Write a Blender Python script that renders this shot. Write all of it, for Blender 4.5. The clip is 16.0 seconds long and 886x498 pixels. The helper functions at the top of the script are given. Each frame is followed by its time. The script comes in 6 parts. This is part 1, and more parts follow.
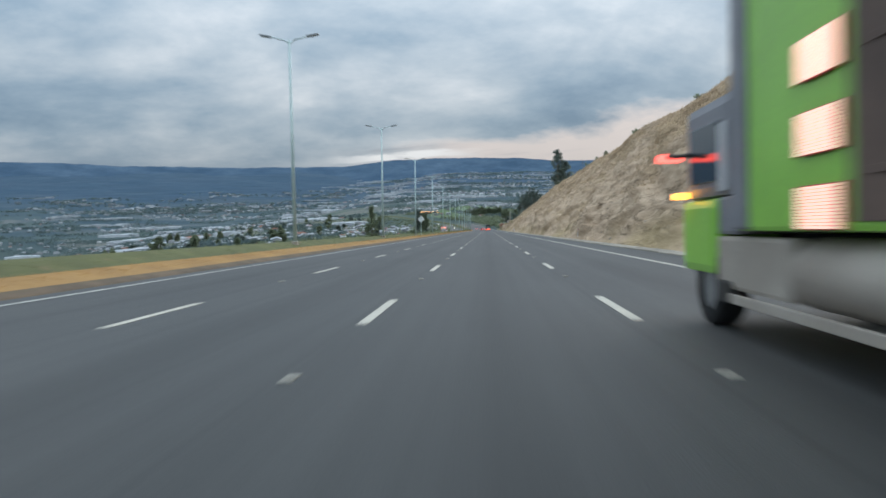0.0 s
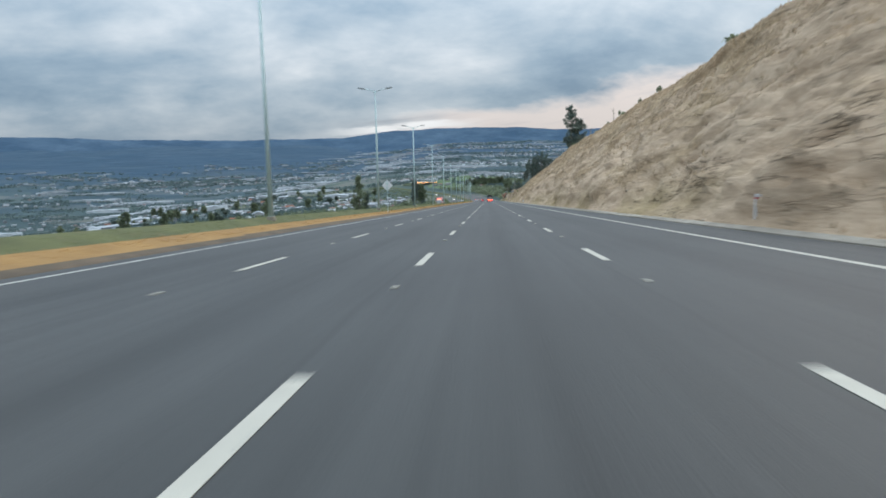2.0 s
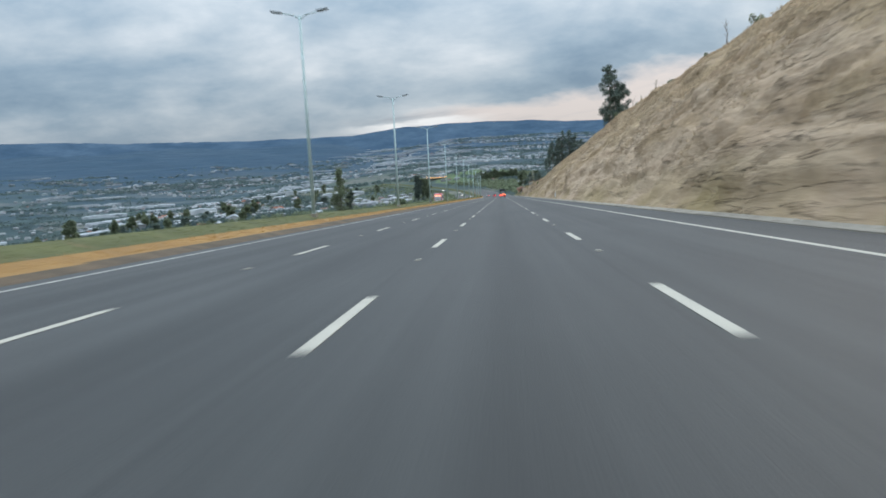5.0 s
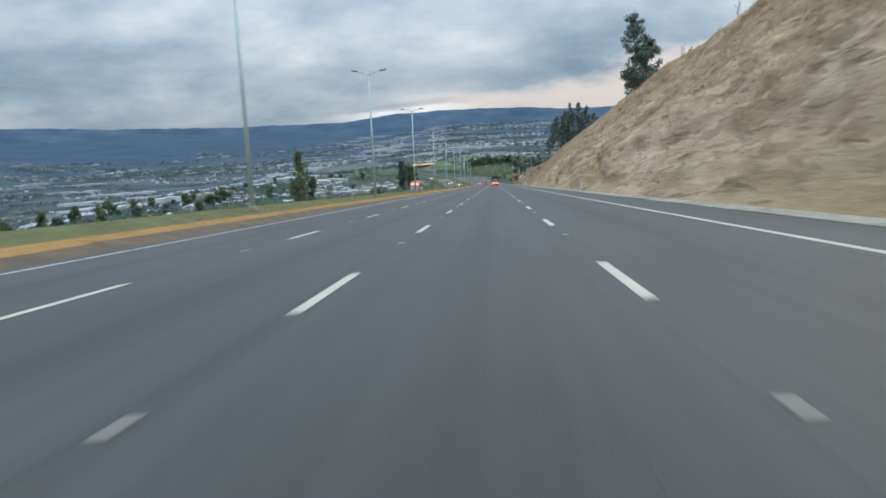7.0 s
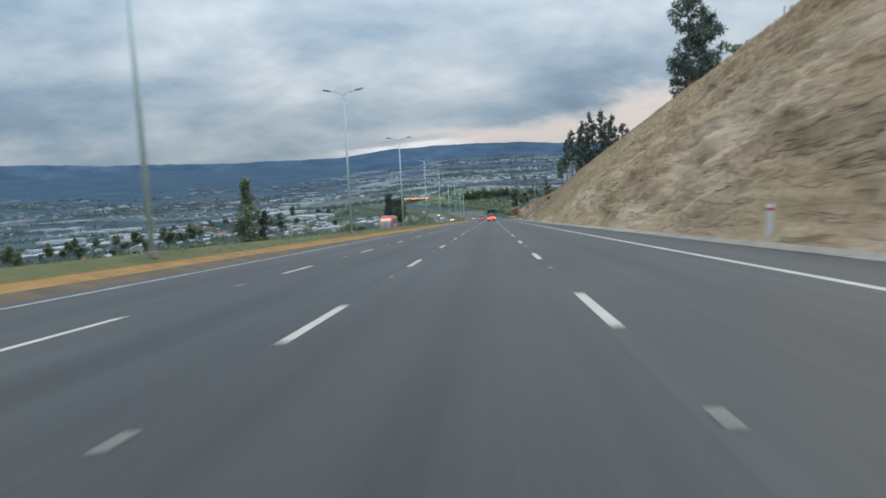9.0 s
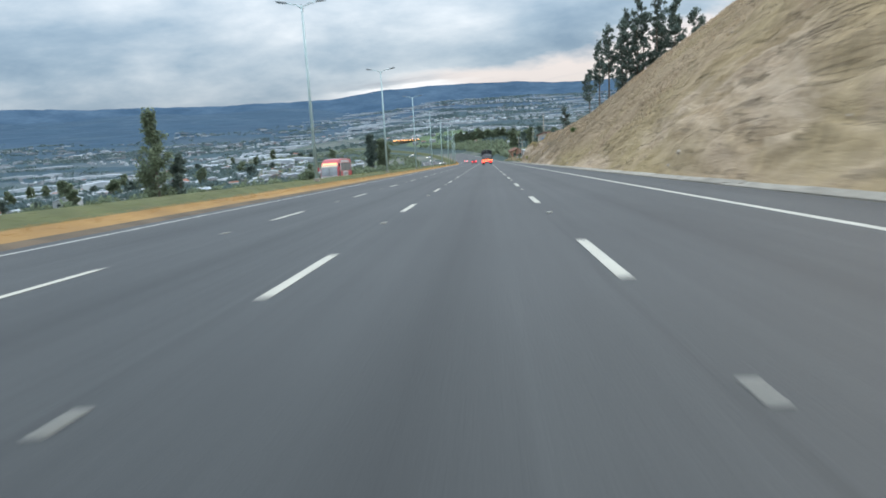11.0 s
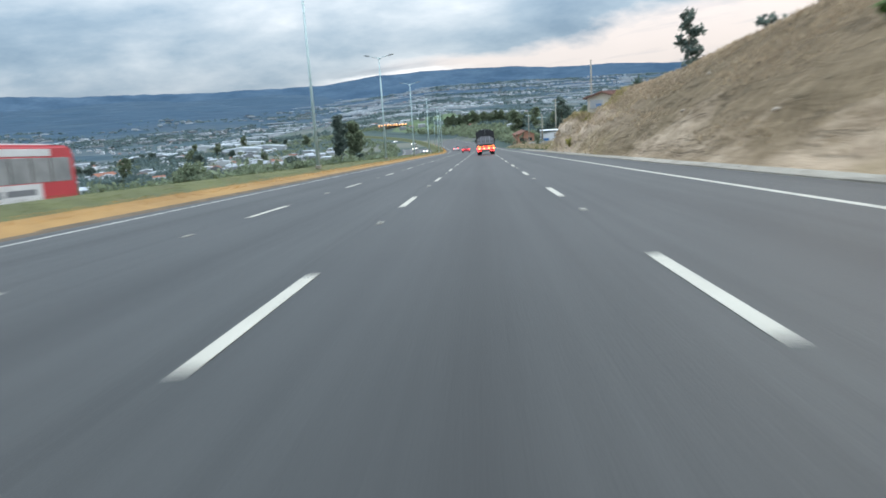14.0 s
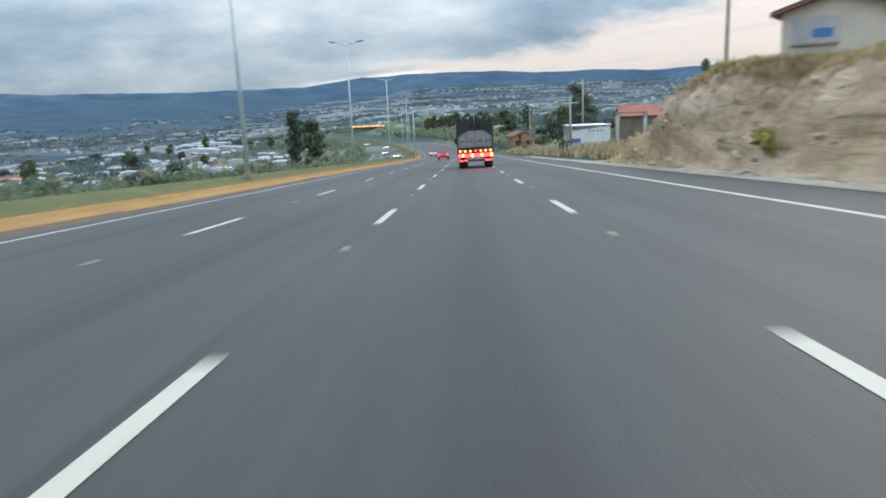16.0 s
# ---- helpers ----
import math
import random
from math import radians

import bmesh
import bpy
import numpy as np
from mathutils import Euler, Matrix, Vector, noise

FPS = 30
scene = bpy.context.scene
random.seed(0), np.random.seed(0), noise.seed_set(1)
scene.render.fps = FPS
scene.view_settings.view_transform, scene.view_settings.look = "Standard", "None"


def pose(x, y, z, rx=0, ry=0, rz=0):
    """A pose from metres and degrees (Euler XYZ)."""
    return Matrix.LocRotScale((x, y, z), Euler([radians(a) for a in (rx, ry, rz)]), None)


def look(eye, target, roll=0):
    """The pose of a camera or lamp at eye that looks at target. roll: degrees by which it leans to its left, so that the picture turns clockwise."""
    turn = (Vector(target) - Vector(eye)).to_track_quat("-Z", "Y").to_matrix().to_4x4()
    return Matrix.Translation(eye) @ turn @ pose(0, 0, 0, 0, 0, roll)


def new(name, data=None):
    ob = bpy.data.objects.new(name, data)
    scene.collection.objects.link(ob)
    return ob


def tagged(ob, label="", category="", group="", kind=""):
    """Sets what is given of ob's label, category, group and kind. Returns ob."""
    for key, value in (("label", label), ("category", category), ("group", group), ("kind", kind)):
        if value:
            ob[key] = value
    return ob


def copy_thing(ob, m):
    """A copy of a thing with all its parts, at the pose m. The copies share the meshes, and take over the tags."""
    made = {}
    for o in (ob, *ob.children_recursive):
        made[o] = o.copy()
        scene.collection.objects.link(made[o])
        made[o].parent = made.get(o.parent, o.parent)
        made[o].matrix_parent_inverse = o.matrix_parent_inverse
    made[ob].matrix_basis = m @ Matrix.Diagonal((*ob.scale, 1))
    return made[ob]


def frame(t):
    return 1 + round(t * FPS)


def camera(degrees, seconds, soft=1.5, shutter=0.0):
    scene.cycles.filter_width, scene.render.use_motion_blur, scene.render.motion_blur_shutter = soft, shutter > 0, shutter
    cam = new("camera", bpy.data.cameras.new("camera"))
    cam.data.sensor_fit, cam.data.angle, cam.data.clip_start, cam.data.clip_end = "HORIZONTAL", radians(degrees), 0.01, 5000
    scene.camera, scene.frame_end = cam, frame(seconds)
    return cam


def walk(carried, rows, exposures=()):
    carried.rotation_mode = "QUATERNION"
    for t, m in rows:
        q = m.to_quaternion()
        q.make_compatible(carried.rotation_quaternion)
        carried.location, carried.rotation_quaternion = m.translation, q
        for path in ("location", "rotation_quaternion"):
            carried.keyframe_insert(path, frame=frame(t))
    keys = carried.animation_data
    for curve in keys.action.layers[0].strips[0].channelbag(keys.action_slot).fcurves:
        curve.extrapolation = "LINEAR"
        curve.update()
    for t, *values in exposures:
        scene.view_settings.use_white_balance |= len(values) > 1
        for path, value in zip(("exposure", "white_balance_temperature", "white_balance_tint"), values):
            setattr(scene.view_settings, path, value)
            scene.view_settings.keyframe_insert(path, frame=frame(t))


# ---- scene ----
# ---------------------------------------------------------------- camera and drive
# Road frame: x to the right of the line between the second and third lane, y along the road, z off the asphalt.
UP = Vector((0.02, -0.075, 1.0)).normalized()          # true up: the road runs downhill
YW = (Vector((0, 1, 0)) - UP * UP.y).normalized()
XW = YW.cross(UP)
ROAD = Matrix((XW, YW, UP)).to_4x4()                    # road frame -> world


def W(x, y, z=0.0):
    """World place of a point in the road frame."""
    return ROAD @ Vector((x, y, z))


EYE = 1.25
ROWS = [  # seconds, across, along, yaw, pitch, roll
    (0.0, 1.70, -0.43, 3.58, -1.57, -1.32),
    (0.5, 1.56, 10.30, 2.62, -1.60, -1.41),
    (1.0, 1.47, 21.16, 3.49, -2.20, -2.74),
    (1.5, 1.41, 32.14, 4.20, -3.24, -1.87),
    (2.0, 1.40, 43.22, 3.77, -3.89, -1.97),
    (2.5, 1.41, 54.39, 3.24, -4.02, -2.67),
    (3.0, 1.45, 65.63, 4.71, -2.77, -3.80),
    (3.5, 1.50, 76.75, 4.99, -2.94, -4.35),
    (4.0, 1.58, 87.95, 5.38, -3.10, -4.29),
    (4.5, 1.67, 99.50, 5.31, -3.61, -3.73),
    (7.0, 2.15, 157.79, 4.45, -5.15, -3.21),
    (7.5, 2.23, 169.57, 5.21, -3.72, -6.51),
    (8.0, 2.29, 181.42, 4.30, -4.56, -6.37),
    (8.5, 2.35, 193.34, 3.70, -3.68, -5.69),
    (9.0, 2.38, 205.33, 4.07, -2.35, -3.48),
    (9.5, 2.41, 217.39, 4.45, -4.62, -4.96),
    (12.0, 2.26, 278.82, 3.14, -7.20, -2.91),
    (12.5, 2.20, 291.32, 2.53, -7.18, -2.92),
    (13.0, 2.13, 303.58, 3.78, -7.40, -3.50),
    (13.5, 2.03, 316.17, 4.15, -8.38, -4.33),
    (14.0, 1.93, 328.80, 3.73, -8.03, -4.24),
    (14.5, 1.83, 341.45, 4.81, -8.77, -3.62),
    (15.0, 1.78, 354.20, 4.08, -8.23, -3.08),
    (15.5, 1.73, 367.02, 3.06, -8.62, -3.13),
    (16.0, 1.71, 379.87, 2.24, -7.79, -3.45),
]


def seat(x, y, yaw, pitch, roll):
    r = Matrix.Rotation(radians(yaw), 4, "Z") @ Matrix.Rotation(radians(90 + pitch), 4, "X") @ Matrix.Rotation(radians(roll), 4, "Z")
    return ROAD @ Matrix.Translation((x, y, EYE)) @ r


cam = camera(64.2, 16.0, soft=1.7, shutter=0.55)
walk(cam, [(t, seat(*r)) for t, *r in ROWS], [(0.0, -0.10), (2.5, 0.04), (3.0, -0.03), (4.0, 0.0), (8.5, 0.02), (9.0, -0.1), (9.5, 0.12), (11.0, 0.28), (12.5, 0.4), (14.5, 0.35), (16.0, 0.24)])
# ---------------------------------------------------------------- world and sun
world = bpy.data.worlds.new("overcast_dusk")
scene.world = world
world.use_nodes = True
wt = world.node_tree
wt.nodes.clear()


def wn(kind, **props):
    n = wt.nodes.new(kind)
    for k, v in props.items():
        if k == "operation":
            n.operation = v
        elif k == "data_type":
            n.data_type = v
        elif k == "blend_type":
            n.blend_type = v
    return n


def wmath(op, a, b=None, clamp=False):
    n = wn("ShaderNodeMath", operation=op)
    n.use_clamp = clamp
    for i, s in enumerate((a, b)):
        if s is None:
            continue
        if isinstance(s, (int, float)):
            n.inputs[i].default_value = s
        else:
            wt.links.new(s, n.inputs[i])
    return n.outputs[0]


def wramp(fac, stops):
    n = wn("ShaderNodeValToRGB")
    els = n.color_ramp.elements
    while len(els) < len(stops):
        els.new(0.5)
    for e, (p, c) in zip(els, stops):
        e.position, e.color = p, (*c, 1)
    wt.links.new(fac, n.inputs[0])
    return n.outputs[0]


def wmix(fac, a, b, blend="MIX"):
    n = wn("ShaderNodeMix", data_type="RGBA", blend_type=blend)
    for i, s in ((0, fac), (6, a), (7, b)):
        if isinstance(s, (int, float)):
            n.inputs[i].default_value = s
        elif isinstance(s, tuple):
            n.inputs[i].default_value = (*s, 1)
        else:
            wt.links.new(s, n.inputs[i])
    return n.outputs[2]


SUN_EL, SUN_AZ = 24.0, 38.0                       # degrees above the horizon; clockwise from the road's direction
sky = wn("ShaderNodeTexSky")
sky.sky_type = "NISHITA"
sky.sun_disc = False
sky.sun_elevation = radians(SUN_EL)
sky.sun_rotation = radians(SUN_AZ)
coord = wn("ShaderNodeTexCoord").outputs["Generated"]
sep = wn("ShaderNodeSeparateXYZ")
wt.links.new(coord, sep.inputs[0])
up_z = wmath("MAXIMUM", sep.outputs[2], 0.0)
lift = wmath("ADD", up_z, 0.34)
deck = wn("ShaderNodeCombineXYZ")                  # the cloud deck as a plane overhead
wt.links.new(wmath("DIVIDE", sep.outputs[0], lift), deck.inputs[0])
wt.links.new(wmath("DIVIDE", sep.outputs[1], lift), deck.inputs[1])


def wnoise(scale, detail, rough, stretch, shift=(0, 0, 0), warp=0.0):
    m = wn("ShaderNodeMapping")
    m.inputs["Scale"].default_value = stretch
    m.inputs["Location"].default_value = shift
    m.inputs["Rotation"].default_value = (0, 0, radians(-14))
    wt.links.new(deck.outputs[0], m.inputs[0])
    n = wn("ShaderNodeTexNoise")
    n.inputs["Scale"].default_value = scale
    n.inputs["Detail"].default_value = detail
    n.inputs["Roughness"].default_value = rough
    n.inputs["Distortion"].default_value = warp
    wt.links.new(m.outputs[0], n.inputs[0])
    return n.outputs[0]


big = wnoise(0.95, 2, 0.45, (0.8, 1.05, 1), (3.1, 0.4, 0), 0.0)
fine = wnoise(2.6, 9, 0.57, (0.85, 0.95, 1), (0.3, 7.7, 0), 0.1)
cloud = wmath("ADD", wmath("MULTIPLY", big, 0.56), wmath("MULTIPLY", fine, 0.44))
cloud_col = wramp(cloud, [(0.36, (0.165, 0.26, 0.37)), (0.44, (0.285, 0.385, 0.485)), (0.52, (0.455, 0.535, 0.61)), (0.60, (0.665, 0.715, 0.765))])
# thin pale break in the deck low over the horizon where the sun goes down
az = wmath("ARCTAN2", sep.outputs[0], sep.outputs[1])
glow_az = wramp(wmath("ADD", wmath("MULTIPLY", az, 0.8), 0.5), [(0.32, (0, 0, 0)), (0.48, (1, 1, 1)), (0.85, (1, 1, 1)), (1.0, (0, 0, 0))])
streak_co = wn("ShaderNodeCombineXYZ")
wt.links.new(wmath("MULTIPLY", az, 5.0), streak_co.inputs[0])
wt.links.new(wmath("SUBTRACT", wmath("MULTIPLY", sep.outputs[2], 55.0), wmath("MULTIPLY", az, 6.0)), streak_co.inputs[1])
streak = wn("ShaderNodeTexNoise")
streak.inputs["Scale"].default_value, streak.inputs["Detail"].default_value, streak.inputs["Roughness"].default_value = 1.0, 6, 0.6
wt.links.new(streak_co.outputs[0], streak.inputs[0])
edge = wmath("ADD", wmath("ADD", 0.058, wmath("MULTIPLY", az, 0.15)), wmath("MULTIPLY", wmath("SUBTRACT", fine, 0.5), 0.12))
low = wmath("MULTIPLY", wmath("SUBTRACT", edge, sep.outputs[2]), 38.0, True)
glow = wmath("MULTIPLY", wmath("MULTIPLY", low, glow_az), 0.85)
pale = wmix(glow, cloud_col, (0.76, 0.685, 0.665))
# torn grey scud drawn across the pale break
scud = wmath("MULTIPLY", wmath("MULTIPLY", wmath("SUBTRACT", streak.outputs[0], 0.53), 7.0, True), glow)
pale = wmix(wmath("MULTIPLY", scud, 0.55), pale, (0.44, 0.45, 0.50))
# low cloud against the mountains
veil = wmath("MULTIPLY", wmath("SUBTRACT", 0.055, sep.outputs[2]), 14.0, True)
pale = wmix(wmath("MULTIPLY", veil, 0.35), pale, (0.42, 0.48, 0.54))
# bright cloud lying on the ridge
ridge_co = wn("ShaderNodeCombineXYZ")
wt.links.new(wmath("MULTIPLY", az, 16.0), ridge_co.inputs[0])
wt.links.new(wmath("MULTIPLY", sep.outputs[2], 90.0), ridge_co.inputs[1])
lump = wn("ShaderNodeTexNoise")
lump.inputs["Scale"].default_value, lump.inputs["Detail"].default_value = 1.0, 5
wt.links.new(ridge_co.outputs[0], lump.inputs[0])
ridge_mid = wmath("ADD", 0.0225, wmath("MULTIPLY", wmath("MINIMUM", wmath("MAXIMUM", wmath("ADD", az, 0.19), 0.0), 0.13), 0.075))
ridge_mid = wmath("ADD", ridge_mid, wmath("MULTIPLY", wmath("SUBTRACT", lump.outputs[0], 0.5), 0.008))
ridge_z = wmath("SUBTRACT", 1.0, wmath("MULTIPLY", wmath("ABSOLUTE", wmath("SUBTRACT", sep.outputs[2], ridge_mid)), 150.0), True)
ridge_a = wmath("SUBTRACT", 1.5, wmath("MULTIPLY", wmath("ABSOLUTE", wmath("ADD", az, 0.115)), 13.0), True)
ridge = wmath("MULTIPLY", wmath("MULTIPLY", ridge_z, 2.2, True), wmath("MULTIPLY", ridge_a, wmath("MULTIPLY", wmath("SUBTRACT", lump.outputs[0], 0.30), 5.0, True)))
belly_z = wmath("SUBTRACT", 1.0, wmath("MULTIPLY", wmath("ABSOLUTE", wmath("SUBTRACT", sep.outputs[2], wmath("ADD", ridge_mid, 0.011))), 130.0), True)
belly = wmath("MULTIPLY", wmath("MULTIPLY", belly_z, ridge_a), wmath("MULTIPLY", wmath("SUBTRACT", streak.outputs[0], 0.38), 5.0, True))
pale = wmix(wmath("MULTIPLY", belly, 0.6), pale, (0.30, 0.34, 0.41))
pale = wmix(ridge, pale, (0.88, 0.91, 0.94))
bright = wmath("ADD", 0.92, wmath("MULTIPLY", wmath("POWER", up_z, 1.2), 3.0))   # an overcast sky brightens to the zenith
pale = wmix(1.0, pale, bright, "MULTIPLY")
sky_scaled = wmix(1.0, sky.outputs[0], (0.1, 0.1, 0.1), "MULTIPLY")
both = wmix(0.94, sky_scaled, pale)
bg = wn("ShaderNodeBackground")
wt.links.new(both, bg.inputs[0])
bg.inputs[1].default_value = 1.0
wo = wn("ShaderNodeOutputWorld")
wt.links.new(bg.outputs[0], wo.inputs[0])

sun = new("sun", bpy.data.lights.new("sun", "SUN"))
sun.data.energy, sun.data.angle, sun.data.color = 0.7, radians(30), (1.0, 0.93, 0.86)
sun_dir = Vector((math.sin(radians(SUN_AZ)) * math.cos(radians(SUN_EL)), math.cos(radians(SUN_AZ)) * math.cos(radians(SUN_EL)), math.sin(radians(SUN_EL))))
sun.matrix_world = look(W(0, 0, 60), W(0, 0, 60) - sun_dir)


# ---------------------------------------------------------------- materials
def surface(name, base, dark, rough=0.8, metal=0.0, scale=2.0, fine=30.0, bump=0.3, wear=None, spec=0.4, stretch=(1, 1, 1), island=0.0, obj=0.0, coords="Object"):
    """A two-scale procedural surface: base and dark mix over stains, fine grain gives relief; wear = (colour, amount)."""
    m = bpy.data.materials.new(name)
    m.use_nodes = True
    nt = m.node_tree
    b = nt.nodes["Principled BSDF"]
    L = nt.links.new
    tc = nt.nodes.new("ShaderNodeTexCoord")
    mp = nt.nodes.new("ShaderNodeMapping")
    mp.inputs["Scale"].default_value = stretch
    L(tc.outputs[coords], mp.inputs[0])

    def nz(s, d, r=0.55):
        n = nt.nodes.new("ShaderNodeTexNoise")
        n.inputs["Scale"].default_value, n.inputs["Detail"].default_value, n.inputs["Roughness"].default_value = s, d, r
        L(mp.outputs[0], n.inputs[0])
        return n.outputs[0]

    def mix(f, a, c, blend="MIX"):
        n = nt.nodes.new("ShaderNodeMix")
        n.data_type, n.blend_type = "RGBA", blend
        for i, s in ((0, f), (6, a), (7, c)):
            if isinstance(s, (int, float)):
                n.inputs[i].default_value = s
            elif isinstance(s, tuple):
                n.inputs[i].default_value = (*s, 1)
            else:
                L(s, n.inputs[i])
        return n.outputs[2]

    def ramp(f, lo, hi):
        n = nt.nodes.new("ShaderNodeMapRange")
        n.inputs[1].default_value, n.inputs[2].default_value = lo, hi
        L(f, n.inputs[0])
        return n.outputs[0]

    large, small = nz(scale, 5), nz(fine, 3)
    col = mix(ramp(large, 0.35, 0.65), dark, base)
    col = mix(0.25, col, mix(ramp(small, 0.3, 0.7), (0.35, 0.35, 0.35), (1, 1, 1)), "MULTIPLY")
    if wear:
        col = mix(ramp(nz(scale * 2.7, 7, 0.65), 0.66 - wear[1], 0.74 - wear[1]), col, wear[0])
    for src, amount in (("isl", island), ("obj", obj)):
        if amount:
            if src == "isl":
                o = nt.nodes.new("ShaderNodeNewGeometry").outputs["Random Per Island"]
            else:
                o = nt.nodes.new("ShaderNodeObjectInfo").outputs["Random"]
            hsv = nt.nodes.new("ShaderNodeHueSaturation")
            v = nt.nodes.new("ShaderNodeMapRange")
            v.inputs[3].default_value, v.inputs[4].default_value = 1 - amount, 1 + amount
            L(o, v.inputs[0])
            L(v.outputs[0], hsv.inputs["Value"])
            L(col, hsv.inputs["Color"])
            col = hsv.outputs[0]
    L(col, b.inputs["Base Color"])
    b.inputs["Roughness"].default_value, b.inputs["Metallic"].default_value = rough, metal
    b.inputs["Specular IOR Level"].default_value = spec
    if bump:
        bp = nt.nodes.new("ShaderNodeBump")
        bp.inputs["Strength"].default_value, bp.inputs["Distance"].default_value = bump, 0.02
        L(small, bp.inputs["Height"])
        L(bp.outputs[0], b.inputs["Normal"])
    m["made"] = 1
    return m


def lamp_mat(name, colour, strength):
    m = bpy.data.materials.new(name)
    m.use_nodes = True
    b = m.node_tree.nodes["Principled BSDF"]
    b.inputs["Base Color"].default_value = (*colour, 1)
    b.inputs["Emission Color"].default_value = (*colour, 1)
    b.inputs["Emission Strength"].default_value = strength
    b.inputs["Roughness"].default_value = 0.3
    return m


def asphalt():
    m = surface("asphalt", (0.0555, 0.0568, 0.0550), (0.0395, 0.0405, 0.0398), 0.62, scale=0.22, fine=45, bump=0.3, spec=0.45, stretch=(1, 0.35, 1))
    nt = m.node_tree
    L = nt.links.new
    b = nt.nodes["Principled BSDF"]
    col = b.inputs["Base Color"].links[0].from_socket
    tc = nt.nodes.new("ShaderNodeTexCoord")
    sx = nt.nodes.new("ShaderNodeSeparateXYZ")
    L(tc.outputs["Object"], sx.inputs[0])

    def mth(op, a, c):
        n = nt.nodes.new("ShaderNodeMath")
        n.operation = op
        for i, s in enumerate((a, c)):
            if isinstance(s, (int, float)):
                n.inputs[i].default_value = s
            else:
                L(s, n.inputs[i])
        return n.outputs[0]
    wob = nt.nodes.new("ShaderNodeTexNoise")
    wob.inputs["Scale"].default_value = 0.12
    L(tc.outputs["Object"], wob.inputs[0])
    x = mth("ADD", sx.outputs[0], mth("MULTIPLY", mth("SUBTRACT", wob.outputs[0], 0.5), 0.5))
    # oily middle of each lane and paler wheel tracks
    lane = mth("PINGPONG", x, 1.825)
    oil = nt.nodes.new("ShaderNodeMapRange")
    oil.inputs[1].default_value, oil.inputs[2].default_value, oil.inputs[3].default_value, oil.inputs[4].default_value = 1.2, 1.8, 1.0, 0.70
    L(lane, oil.inputs[0])
    # tarred joint beside each lane line
    jx = mth("PINGPONG", mth("ADD", x, 0.16), 1.825)
    joint = nt.nodes.new("ShaderNodeMapRange")
    joint.inputs[1].default_value, joint.inputs[2].default_value, joint.inputs[3].default_value, joint.inputs[4].default_value = 0.02, 0.06, 0.84, 1.0
    L(jx, joint.inputs[0])
    mul = nt.nodes.new("ShaderNodeMix")
    mul.data_type, mul.blend_type = "RGBA", "MULTIPLY"
    mul.inputs[0].default_value = 1.0
    L(col, mul.inputs[6])
    # worn streaks along the wheel paths and darker patches of new tar
    tr = nt.nodes.new("ShaderNodeMapping")
    tr.inputs["Scale"].default_value = (2.6, 0.035, 1)
    L(tc.outputs["Object"], tr.inputs[0])
    tn = nt.nodes.new("ShaderNodeTexNoise")
    tn.inputs["Scale"].default_value, tn.inputs["Detail"].default_value, tn.inputs["Roughness"].default_value = 1.0, 6, 0.62
    L(tr.outputs[0], tn.inputs[0])
    tw = nt.nodes.new("ShaderNodeMapRange")
    tw.inputs[1].default_value, tw.inputs[2].default_value, tw.inputs[3].default_value, tw.inputs[4].default_value = 0.3, 0.7, 0.78, 1.2
    L(tn.outputs[0], tw.inputs[0])
    L(mth("MULTIPLY", mth("MULTIPLY", oil.outputs[0], joint.outputs[0]), tw.outputs[0]), mul.inputs[7])
    L(mul.outputs[2], b.inputs["Base Color"])
    return m


ASPHALT = asphalt()
PAINT = surface("road_paint", (0.61, 0.575, 0.485), (0.47, 0.44, 0.37), 0.6, scale=1.5, fine=60, bump=0.2, wear=((0.16, 0.16, 0.16), 0.06))
EDGE_PAINT = surface("edge_paint", (0.58, 0.565, 0.51), (0.44, 0.43, 0.385), 0.6, scale=0.8, fine=60, bump=0.2, wear=((0.16, 0.16, 0.16), 0.12))
CONCRETE = surface("concrete", (0.42, 0.375, 0.31), (0.30, 0.265, 0.215), 0.85, scale=0.8, fine=25, bump=0.4, wear=((0.26, 0.22, 0.17), 0.10), obj=0.16)
STEEL = surface("galvanised_steel", (0.57, 0.71, 0.70), (0.47, 0.60, 0.59), 0.5, 0.1, scale=1.2, fine=40, bump=0.05)
LAMP_GREY = surface("lamp_housing", (0.30, 0.32, 0.33), (0.22, 0.24, 0.25), 0.5, 0.2, scale=3, bump=0.05)
GLASS = surface("lamp_glass", (0.72, 0.75, 0.76), (0.6, 0.63, 0.65), 0.15, scale=3, bump=0.0, spec=0.6)
SIGN_BACK = surface("sign_back", (0.86, 0.87, 0.88), (0.78, 0.79, 0.80), 0.45, 0.0, scale=2, bump=0.05)
LEAF = surface("leaf", (0.19, 0.24, 0.20), (0.135, 0.175, 0.15), 0.7, scale=0.6, fine=6, bump=0.0, island=0.45)
# Bluer leaf for the valley woods: air haze put into its colour.
LEAF_HAZED = surface("leaf_far", (0.16, 0.215, 0.20), (0.115, 0.165, 0.17), 0.8, scale=0.01, fine=0.2, bump=0.0, island=0.35)
LEAF_PALE = surface("leaf_pale", (0.25, 0.29, 0.18), (0.18, 0.22, 0.14), 0.7, scale=0.6, fine=6, bump=0.0, island=0.4)
